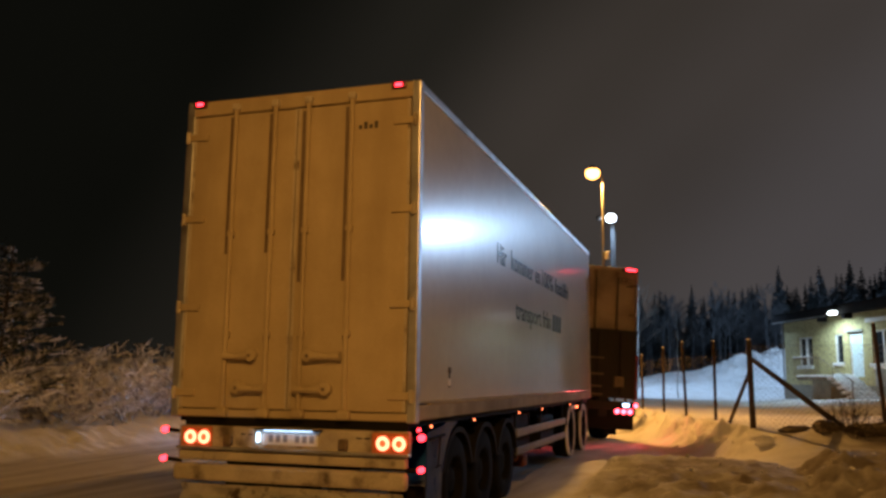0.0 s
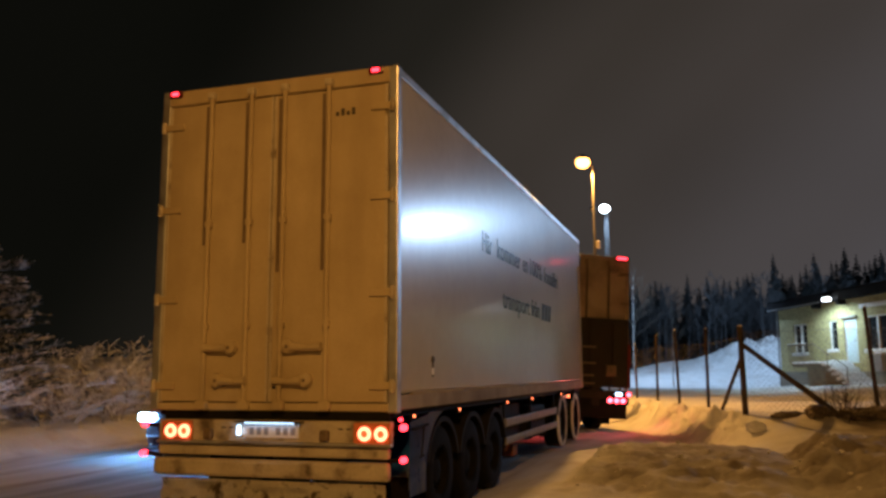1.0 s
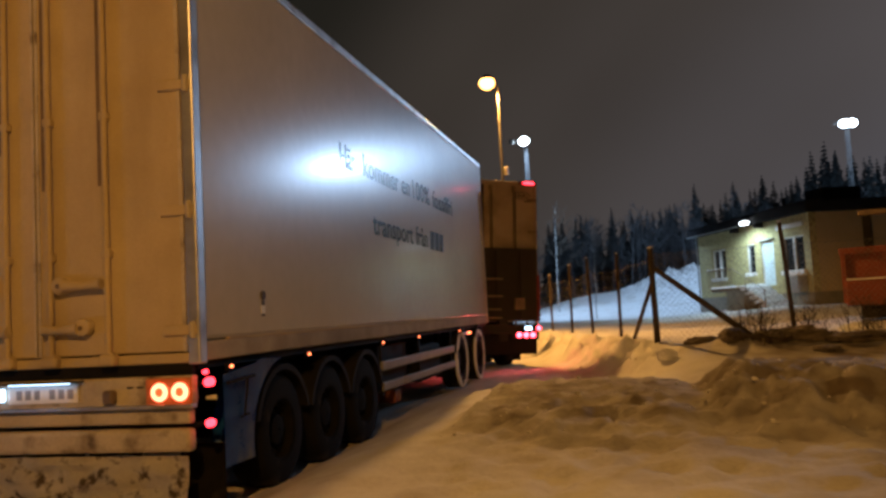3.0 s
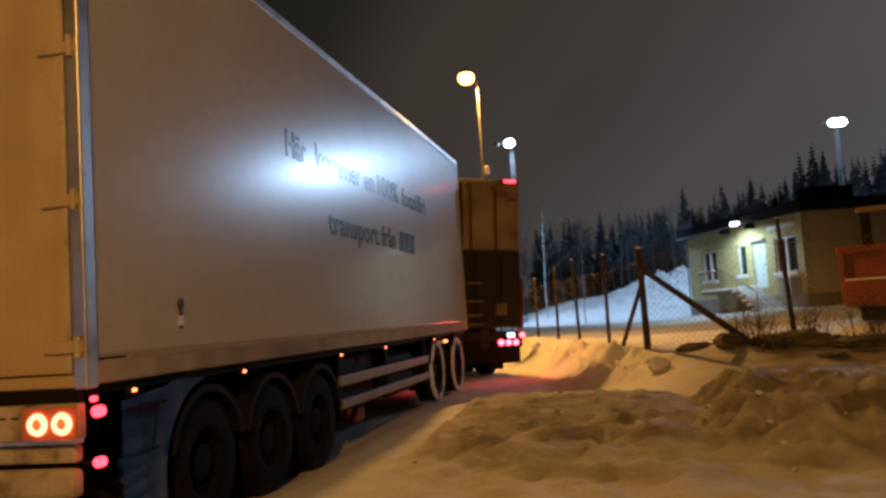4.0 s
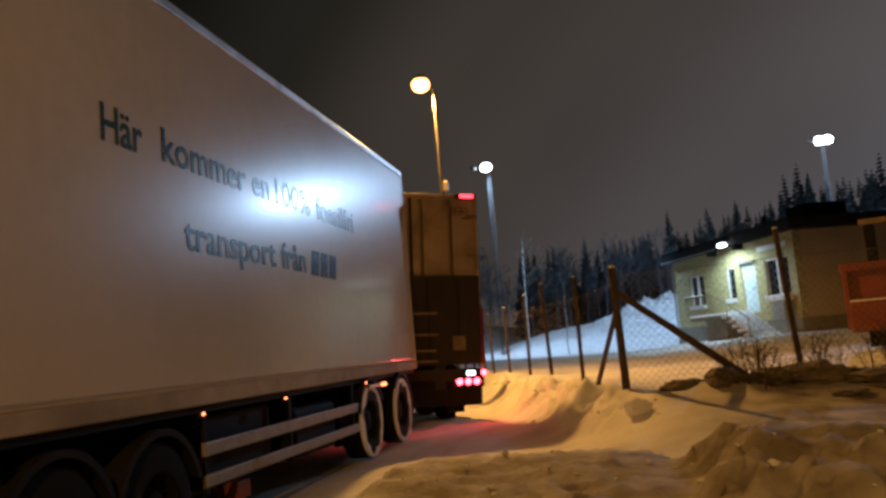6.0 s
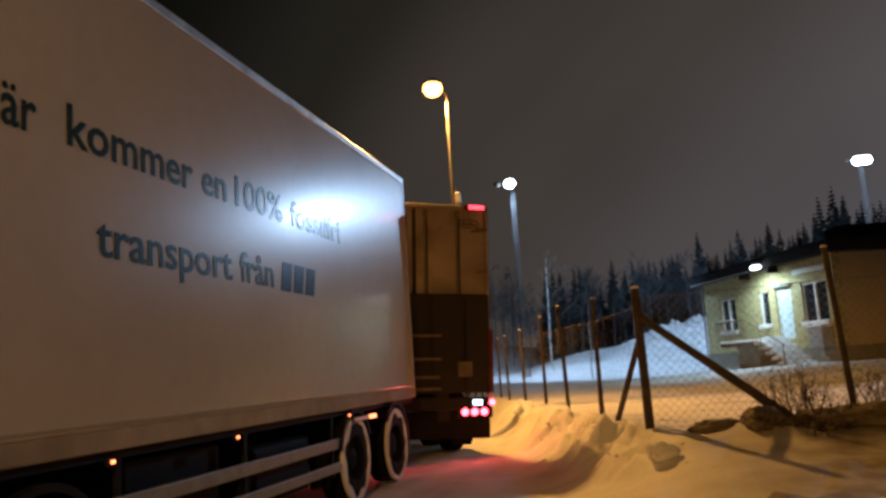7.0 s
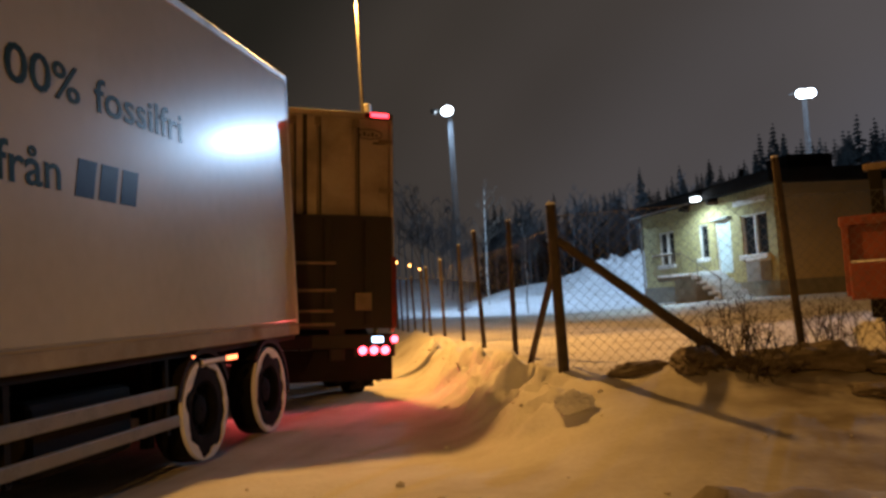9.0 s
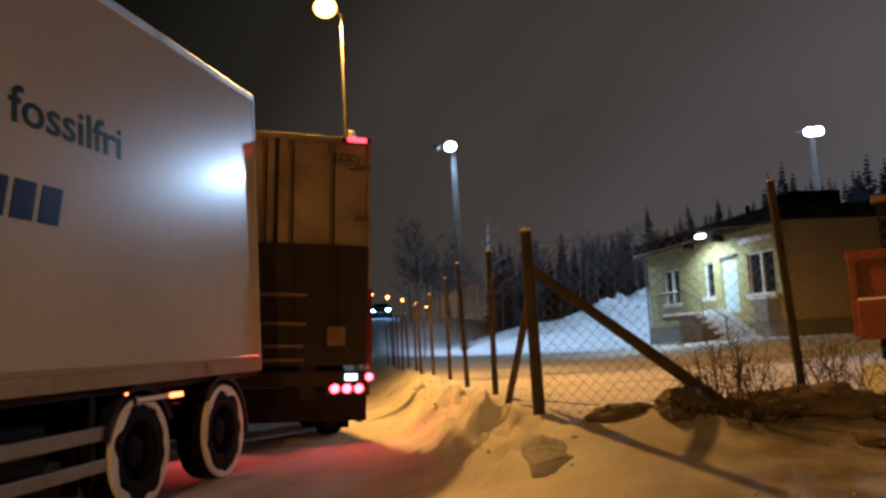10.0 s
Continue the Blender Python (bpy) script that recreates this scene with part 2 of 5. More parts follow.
def snowy(name, dark, light, cut):
    """Bark or needles below, snow on what faces up."""
    m = surface(name, dark, light, 6, 0.9, bump=0.0)
    n, l = m.node_tree.nodes, m.node_tree.links
    b = n["Principled BSDF"]
    old = b.inputs["Base Color"].links[0].from_socket
    geo, sep, ramp, mix = n.new("ShaderNodeNewGeometry"), n.new("ShaderNodeSeparateXYZ"), n.new("ShaderNodeValToRGB"), n.new("ShaderNodeMixRGB")
    nz, add = n.new("ShaderNodeTexNoise"), n.new("ShaderNodeMath")
    nz.inputs["Scale"].default_value = 5.0
    l.new(geo.outputs["Position"], nz.inputs["Vector"])
    l.new(geo.outputs["Normal"], sep.inputs[0])
    add.operation = "MULTIPLY_ADD"
    add.inputs[1].default_value = 1.1
    l.new(nz.outputs["Fac"], add.inputs[0])
    l.new(sep.outputs["Z"], add.inputs[2])
    ramp.color_ramp.elements[0].position, ramp.color_ramp.elements[1].position = cut, cut + 0.25
    l.new(add.outputs[0], ramp.inputs[0])
    l.new(ramp.outputs["Color"], mix.inputs[0])
    l.new(old, mix.inputs[1])
    mix.inputs[2].default_value = (0.78, 0.78, 0.79, 1)
    l.new(mix.outputs[0], b.inputs["Base Color"])
    return m


M["frost"] = snowy("frosted_branches", (0.10, 0.085, 0.07), (0.36, 0.34, 0.32), 0.08)
M["bough"] = snowy("snowy_bough", (0.025, 0.032, 0.022), (0.06, 0.07, 0.05), 0.50)
M["car_paint"] = surface("grey_car_paint", (0.035, 0.035, 0.037), (0.055, 0.054, 0.055), 3, 0.3, bump=0.01, coat=0.5)
M["car_dark"] = surface("car_trim", (0.012, 0.012, 0.014), (0.03, 0.03, 0.03), 6, 0.45, bump=0.05)
M["snow_lump"] = surface("crusted_snow", (0.60, 0.58, 0.55), (0.80, 0.78, 0.76), 5, 0.85, bump=0.5, fine=26, stain=(0.36, 0.31, 0.25), stain_scale=3, stain_cut=(0.45, 0.9))
M["snow_clean"] = surface("fresh_snow", (0.74, 0.74, 0.75), (0.84, 0.84, 0.85), 5, 0.8, bump=0.3, fine=30)


def glass_material():
    m = bpy.data.materials.new("dark_pane")
    m.use_nodes = True
    b = m.node_tree.nodes["Principled BSDF"]
    b.inputs["Base Color"].default_value = (0.02, 0.025, 0.03, 1)
    b.inputs["Roughness"].default_value = 0.08
    b.inputs["Specular IOR Level"].default_value = 0.6
    return m


M["glass"] = glass_material()


def snow_ground_material():
    """Snow with crust and grit; packed and grimy along the carriageway."""
    m = surface("snow_cover", (0.66, 0.65, 0.63), (0.80, 0.80, 0.80), 1.3, 0.8, bump=0.9, fine=20, rough_vary=0.1, stain=(0.46, 0.42, 0.36), stain_scale=1.1, stain_cut=(0.52, 0.80))
    n, l = m.node_tree.nodes, m.node_tree.links
    b = n["Principled BSDF"]
    old = b.inputs["Base Color"].links[0].from_socket
    geo, sep, wob = n.new("ShaderNodeNewGeometry"), n.new("ShaderNodeSeparateXYZ"), n.new("ShaderNodeTexNoise")
    l.new(geo.outputs["Position"], sep.inputs[0])
    wob.inputs["Scale"].default_value, wob.inputs["Detail"].default_value = 0.7, 5
    l.new(geo.outputs["Position"], wob.inputs["Vector"])
    lift = n.new("ShaderNodeMath")
    lift.operation = "MULTIPLY_ADD"
    lift.inputs[1].default_value = 0.22
    l.new(wob.outputs["Fac"], lift.inputs[0])
    l.new(sep.outputs["Z"], lift.inputs[2])
    ramp = n.new("ShaderNodeValToRGB")
    ramp.color_ramp.elements[0].position, ramp.color_ramp.elements[0].color = 0.17, (1, 1, 1, 1)
    ramp.color_ramp.elements[1].position, ramp.color_ramp.elements[1].color = 0.27, (0, 0, 0, 1)
    l.new(lift.outputs[0], ramp.inputs[0])
    streak, scale = n.new("ShaderNodeTexNoise"), n.new("ShaderNodeMapping")
    scale.inputs["Scale"].default_value = (2.2, 0.16, 1.0)
    l.new(geo.outputs["Position"], scale.inputs["Vector"])
    l.new(scale.outputs[0], streak.inputs["Vector"])
    streak.inputs["Scale"].default_value, streak.inputs["Detail"].default_value = 1.4, 7
    tone = n.new("ShaderNodeValToRGB")
    tone.color_ramp.elements[0].position, tone.color_ramp.elements[0].color = 0.36, (0.36, 0.32, 0.28, 1)
    tone.color_ramp.elements[1].position, tone.color_ramp.elements[1].color = 0.66, (0.70, 0.68, 0.65, 1)
    l.new(streak.outputs["Fac"], tone.inputs[0])
    mix = n.new("ShaderNodeMixRGB")
    lane, wander, worn = n.new("ShaderNodeMapRange"), n.new("ShaderNodeMath"), n.new("ShaderNodeMath")
    wander.operation, worn.operation = "MULTIPLY_ADD", "MULTIPLY"
    wander.inputs[1].default_value = 0.9
    l.new(wob.outputs["Fac"], wander.inputs[0])
    l.new(sep.outputs["X"], wander.inputs[2])
    lane.inputs["From Min"].default_value, lane.inputs["From Max"].default_value = 1.75, 1.25
    l.new(wander.outputs[0], lane.inputs["Value"])
    l.new(ramp.outputs["Color"], worn.inputs[0])
    l.new(lane.outputs[0], worn.inputs[1])
    l.new(worn.outputs[0], mix.inputs[0])
    l.new(old, mix.inputs[1])
    l.new(tone.outputs["Color"], mix.inputs[2])
    # ploughed-up dirt on the heaped banks beside the carriageway
    grit, gr, both, dirt = n.new("ShaderNodeTexNoise"), n.new("ShaderNodeValToRGB"), n.new("ShaderNodeMath"), n.new("ShaderNodeMixRGB")
    edge = None
    for axis, v0, v1 in (("Y", 5.9, 5.1), ("Y", 0.2, 3.2), ("X", 0.9, 1.7), ("X", 8.5, 6.5)):
        warp, rng = n.new("ShaderNodeMath"), n.new("ShaderNodeMapRange")
        warp.operation = "MULTIPLY_ADD"
        warp.inputs[1].default_value = 1.6
        l.new(wob.outputs["Fac"], warp.inputs[0])
        l.new(sep.outputs[axis], warp.inputs[2])
        rng.inputs["From Min"].default_value, rng.inputs["From Max"].default_value = v0 + 0.8, v1 + 0.8
        l.new(warp.outputs[0], rng.inputs["Value"])
        if edge is None:
            edge = rng.outputs[0]
        else:
            cut = n.new("ShaderNodeMath")
            cut.operation = "MULTIPLY"
            l.new(edge, cut.inputs[0])
            l.new(rng.outputs[0], cut.inputs[1])
            edge = cut.outputs[0]
    grit.inputs["Scale"].default_value, grit.inputs["Detail"].default_value = 2.3, 10
    l.new(geo.outputs["Position"], grit.inputs["Vector"])
    gr.color_ramp.elements[0].position, gr.color_ramp.elements[1].position = 0.30, 0.62
    gr.color_ramp.elements[0].color = (0.5, 0.5, 0.5, 1)
    l.new(grit.outputs["Fac"], gr.inputs[0])
    both.operation = "MULTIPLY"
    l.new(gr.outputs["Color"], both.inputs[1])
    # browner towards +x: soiled snow, deepened by shade put into the colour
    soil, soil_shade, most = n.new("ShaderNodeMapRange"), n.new("ShaderNodeMath"), n.new("ShaderNodeMath")
    soil.inputs["From Min"].default_value, soil.inputs["From Max"].default_value = 3.3, 5.2
    soil.inputs["To Max"].default_value = 1.0
    l.new(sep.outputs["X"], soil.inputs["Value"])
    back = n.new("ShaderNodeMapRange")
    back.inputs["From Min"].default_value, back.inputs["From Max"].default_value = 11.0, 9.2
    l.new(sep.outputs["Y"], back.inputs["Value"])
    soil_shade.operation, most.operation = "MULTIPLY", "MAXIMUM"
    l.new(soil.outputs[0], soil_shade.inputs[0])
    l.new(back.outputs[0], soil_shade.inputs[1])
    l.new(soil_shade.outputs[0], most.inputs[0])
    l.new(edge, most.inputs[1])
    l.new(most.outputs[0], both.inputs[0])
    dirt.inputs[2].default_value = (0.17, 0.135, 0.10, 1)
    l.new(both.outputs[0], dirt.inputs[0])
    l.new(mix.outputs[0], dirt.inputs[1])
    l.new(dirt.outputs[0], b.inputs["Base Color"])
    return m


M["ground"] = snow_ground_material()

# ---- mesh helpers ----


def bx(bm, x0, y0, z0, x1, y1, z1, bevel=0.0, m=None):
    made = bmesh.ops.create_cube(bm, size=1.0)["verts"]
    for v in made:
        v.co = Vector(((x0 + x1) / 2 + v.co.x * (x1 - x0), (y0 + y1) / 2 + v.co.y * (y1 - y0), (z0 + z1) / 2 + v.co.z * (z1 - z0)))
    if bevel:
        edges = list({e for v in made for e in v.link_edges})
        out = bmesh.ops.bevel(bm, geom=edges, offset=bevel, segments=2, affect="EDGES", profile=0.5)
        made = list({v for f in out["faces"] for v in f.verts} | {v for v in made if v.is_valid})
    if m is not None:
        bmesh.ops.transform(bm, matrix=m, verts=made)
    return bm


def rod(bm, p0, p1, r0, r1=None, n=8, caps=True):
    p0, p1 = Vector(p0), Vector(p1)
    r1 = r0 if r1 is None else r1
    way = p1 - p0
    turn = way.to_track_quat("Z", "Y").to_matrix()
    a = [bm.verts.new(p0 + turn @ Vector((r0 * math.cos(k * math.tau / n), r0 * math.sin(k * math.tau / n), 0))) for k in range(n)]
    b = [bm.verts.new(p1 + turn @ Vector((r1 * math.cos(k * math.tau / n), r1 * math.sin(k * math.tau / n), 0))) for k in range(n)]
    for k in range(n):
        bm.faces.new((a[k], a[(k + 1) % n], b[(k + 1) % n], b[k]))
    if caps and n > 3:
        bm.faces.new(a[::-1])
        bm.faces.new(b)
    return bm


def lathe(bm, profile, n=32, axis="x", caps=True):
    """Rings of (radius, along) turned about the x axis, or about y or z."""
    rings = []
    for r, a in profile:
        ring = []
        for k in range(n):
            c, s = r * math.cos(k * math.tau / n), r * math.sin(k * math.tau / n)
            ring.append(bm.verts.new({"x": (a, c, s), "y": (c, a, s), "z": (c, s, a)}[axis]))
        rings.append(ring)
    for p, q in zip(rings, rings[1:]):
        for k in range(n):
            bm.faces.new((p[k], p[(k + 1) % n], q[(k + 1) % n], q[k]))
    if caps:
        bm.faces.new(rings[0])
        bm.faces.new(rings[-1][::-1])
    return bm


def to_mesh(name, bm, material, smooth=False):
    bmesh.ops.recalc_face_normals(bm, faces=bm.faces)
    me = bpy.data.meshes.new(name)
    bm.to_mesh(me)
    bm.free()
    me.materials.append(material)
    if smooth:
        me.shade_smooth()
        me.set_sharp_from_angle(angle=radians(38))
    return me


def part(name, bm, material, parent=None, label="", smooth=False, at=None):
    """One mesh object under a thing or a part; bm may be a bmesh or a mesh."""
    me = to_mesh(name, bm, material, smooth) if isinstance(bm, bmesh.types.BMesh) else bm
    ob = new(name, me)
    if parent is not None:
        ob.parent = parent
    if at is not None:
        ob.matrix_basis = at
    return tagged(ob, label) if label else ob


def thing(name, label, category, m=None, group="", kind=""):
    ob = new(name)
    ob.empty_display_size = 0.2
    if m is not None:
        ob.matrix_basis = m
    return tagged(ob, label, category, group, kind)


def box_part(name, dims, material, parent, bevel=0.0, label=""):
    return part(name, bx(bmesh.new(), *dims, bevel), material, parent, label)


def rod_part(name, p0, p1, r, material, parent, r1=None, n=10, label=""):
    return part(name, rod(bmesh.new(), p0, p1, r, r1, n), material, parent, label, smooth=True)


# ---- ground ----


def step(a, b, v):
    t = min(1.0, max(0.0, (v - a) / (b - a)))
    return t * t * (3 - 2 * t)


def bank(d, near, far):
    """A heap that slopes up gently on its near side and drops off on its far side."""
    return math.exp(-((d / far) ** 9)) if d > 0 else step(-near, -0.2, d) ** 0.8


def ground_z(x, y):
    s1 = (x - 3.24) * 0.957 + (y - 9.74) * 0.29
    s2 = (x - 3.24) * -0.136 + (y - 9.74) * 0.99
    z = 0.03 + 0.10 * step(2, 12, y) * step(30, 16, y)
    z += 0.55 * step(-1.25, 0.25, s1) * step(-4.4, -0.2, s2)
    z += 0.16 * step(-0.15, 0.7, x) * (1 - step(6.5, 9, y))
    z += 2.6 * step(40, 85, y) * step(-5, -11, x)
    lump = noise.noise(Vector((x * 1.1, y * 1.1, 0.3)))
    lump2 = noise.noise(Vector((x * 3.1, y * 3.1, 4.3)))
    lump3 = noise.noise(Vector((x * 8.0, y * 8.0, 9.3)))
    # ploughed ridge along the fence
    ridge = math.exp(-(((s1 + 0.42) / 0.4) ** 2)) * step(-2.0, 0.5, s2) * step(22, 14, s2)
    crumb = noise.noise(Vector((x * 19.0, y * 19.0, 6.1)))
    chunk = noise.noise(Vector((x * 5.2, y * 5.2, 2.7)))
    z += ridge * (0.13 + 0.12 * lump2 + 0.08 * lump + 0.26 * max(-0.35, chunk) + 0.12 * lump3 + 0.08 * crumb)
    ridge2 = math.exp(-(((s2 + 0.4) / 0.6) ** 2)) * step(0.4, 1.2, s1)
    z += ridge2 * (0.04 + 0.12 * abs(lump2) + 0.06 * lump)
    # heaped banks beside the carriageway
    wob, wob2 = 0.16 * lump2 + 0.10 * lump3, 0.25 * lump
    b1 = math.exp(-(((x - 2.35 + wob) / 1.25) ** 10)) * bank(y - 5.0 + 0.12 * x + wob2 + wob, 3.2, 1.15)
    b2 = math.exp(-(((x - 5.0 + wob) / 1.38) ** 10)) * bank(y - 4.1 + wob2 + wob, 1.7, 1.15)
    z += b1 * (0.25 + 0.04 * lump + 0.02 * lump2 + 0.05 * abs(chunk) + 0.035 * lump3 + 0.03 * crumb) + b2 * (0.44 + 0.07 * lump + 0.06 * lump2 + 0.05 * chunk + 0.05 * lump3 + 0.03 * crumb)
    # verge under the bushes
    z += 0.55 * step(-8.2, -11.5, x) + 0.5 * step(-12, -20, x)
    z += 0.16 * step(-8.4, -9.2, x) * step(-10.6, -9.6, x) * (0.4 + lump2 + 0.6 * lump3)
    # heap of cleared snow far behind the yard
    z += 1.75 * step(40, 66, y) * step(-9, 0, x)
    z += 2.5 * math.exp(-(((x - 9.5) / 6.8) ** 4) - ((y - 60) / 6.0) ** 2) * (0.70 + 0.55 * noise.noise(Vector((x * 0.35, y * 0.35, 2))) + 0.3 * noise.noise(Vector((x * 0.8, y * 0.8, 5))) + 0.16 * noise.noise(Vector((x * 2.1, y * 1.6, 7))) + 0.10 * noise.noise(Vector((x * 4.3, y * 2.2, 3))))
    z += 0.35 * step(17, 23, y) * step(4, 9, x) * step(60, 40, y)
    churned = step(0.9, 1.8, x) * step(9, 7, x) * step(4.6, 3.4, y) * step(-6, -3, y)
    z += churned * (0.045 * lump2 + 0.03 * chunk + 0.025 * lump3 + 0.014 * crumb)
    rough = 0.012
    z += rough * (lump + 0.6 * lump2 + 0.35 * lump3)
    ruts = step(0.9, 0.5, x) * step(-9, -8.4, x)
    z += 0.012 * ruts * math.sin(x * 9.0 + 0.5 * lump)
    return z


def lines(*spans):
    out = []
    for a, b, d in spans:
        k = max(1, round((b - a) / d))
        out += [a + (b - a) * i / k for i in range(k)]
    return out + [spans[-1][1]]


def build_ground():
    xs = lines((-900, -60, 60), (-60, -16, 3), (-16, -8, 0.3), (-8, 0.3, 0.22), (0.3, 7.5, 0.075), (7.5, 17, 0.22), (17, 60, 3), (60, 900, 60))
    ys = lines((-500, -40, 50), (-40, -8, 2.0), (-8, -2.5, 0.3), (-2.5, 13, 0.08), (13, 24, 0.25), (24, 52, 1.2), (52, 66, 0.3), (66, 80, 1.2), (80, 1200, 70))
    verts = [(x, y, ground_z(x, y)) for y in ys for x in xs]
    w = len(xs)
    faces = [(j * w + i, j * w + i + 1, (j + 1) * w + i + 1, (j + 1) * w + i) for j in range(len(ys) - 1) for i in range(w - 1)]
    me = bpy.data.meshes.new("ground")
    me.from_pydata(verts, [], faces)
    me.materials.append(M["ground"])
    me.shade_smooth()
    tagged(new("ground", me), "snow-covered ground with packed grimy roadway and ploughed banks", "ground", kind="structure")


build_ground()

# ---- wheels ----


def wheel_meshes(r, w, material_snow=None):
    hub = r * 0.56
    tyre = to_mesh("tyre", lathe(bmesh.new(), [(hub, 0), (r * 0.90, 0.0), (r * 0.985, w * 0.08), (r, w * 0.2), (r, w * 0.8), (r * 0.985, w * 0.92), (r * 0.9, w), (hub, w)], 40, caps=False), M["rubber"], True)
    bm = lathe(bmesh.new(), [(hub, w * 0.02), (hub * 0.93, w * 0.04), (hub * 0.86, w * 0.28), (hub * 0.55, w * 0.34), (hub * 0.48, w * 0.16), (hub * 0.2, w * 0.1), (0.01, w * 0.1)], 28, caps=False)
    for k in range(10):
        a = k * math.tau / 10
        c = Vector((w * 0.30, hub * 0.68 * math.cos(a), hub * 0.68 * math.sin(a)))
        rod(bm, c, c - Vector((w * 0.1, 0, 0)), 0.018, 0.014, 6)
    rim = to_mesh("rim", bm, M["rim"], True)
    return tyre, rim


BIG_TYRE, BIG_RIM = wheel_meshes(0.47, 0.30)
CAR_TYRE, CAR_RIM = wheel_meshes(0.32, 0.2)


def snow_ring(r, seed):
    """Snow packed on the outer shoulder of a tyre, uneven and broken."""
    rnd = random.Random(seed)
    bm = bmesh.new()
    n = 64
    rings = []
    for k in range(n):
        a = k * math.tau / n
        thick = max(0.012, 0.062 + 0.075 * noise.noise(Vector((math.cos(a) * 2.2 + seed, math.sin(a) * 2.2, seed))) + rnd.uniform(-0.008, 0.008))
        row = []
        for rr, x in ((r * 0.985, 0.02), (r * 0.97, -0.012), (r * 0.97 - thick, -0.014), (r * 0.96 - thick, 0.01)):
            row.append(bm.verts.new((x, rr * math.cos(a), rr * math.sin(a))))
        rings.append(row)
    for k in range(n):
        p, q = rings[k], rings[(k + 1) % n]
        for i in range(3):
            bm.faces.new((p[i], p[i + 1], q[i + 1], q[i]))
    return to_mesh("snow_ring", bm, M["snow_clean"], True)


def wheel(parent, x, y, z, outward, tyre=None, rim=None, ring=None):
    """A wheel whose outer face lies at x; outward is 1 for the right side, -1 for the left."""
    at = pose(x, y, z, 0, 0, 180 if outward > 0 else 0)
    t = part("wheel", tyre or BIG_TYRE, None, parent, at=at)
    part("rim", rim or BIG_RIM, None, t)
    if ring:
        part("snow_ring", ring, None, t, "packed snow on the tyre shoulder")
    return t


def mudguard(parent, x0, x1, y, z, r, a0, a1, material, label=""):
    bm = bmesh.new()
    rows = []
    n = 16
    for k in range(n + 1):
        a = radians(a0 + (a1 - a0) * k / n)
        c, s = math.cos(a), math.sin(a)
        rows.append([bm.verts.new((x, y + rr * c, z + rr * s)) for x, rr in ((x0, r), (x1, r), (x1, r - 0.05), (x1 - 0.02, r - 0.05), (x1 - 0.02, r - 0.015), (x0, r - 0.015))])
    for p, q in zip(rows, rows[1:]):
        for i in range(6):
            bm.faces.new((p[i], p[(i + 1) % 6], q[(i + 1) % 6], q[i]))
    bm.faces.new(rows[0])
    bm.faces.new(rows[-1][::-1])
    return part("mudguard", bm, material, parent, label, smooth=True)

# ---- the white trailer ----
TOP, LOW, LEN = 4.37, 1.16, 11.23


def lettering(name, text, size, parent, material, y, z, width):
    """Flat letters on the side wall, facing +x, running along +y, fitted to a width."""
    cu = bpy.data.curves.new(name, "FONT")
    cu.body, cu.size, cu.extrude, cu.resolution_u, cu.offset = text, size, 0.0015, 3, 0.004
    tmp = bpy.data.objects.new(name, cu)
    scene.collection.objects.link(tmp)
    bpy.context.view_layer.update()
    me = bpy.data.meshes.new_from_object(tmp.evaluated_get(bpy.context.evaluated_depsgraph_get()))
    bpy.data.objects.remove(tmp)
    xs = [v.co.x for v in me.vertices]
    k = width / (max(xs) - min(xs))
    for v in me.vertices:
        v.co = Vector((0.004 + v.co.z, y + (v.co.x - min(xs)) * k, z + v.co.y))
    me.name = name
    me.materials.clear()
    me.materials.append(material)
    return part(name, me, None, parent)


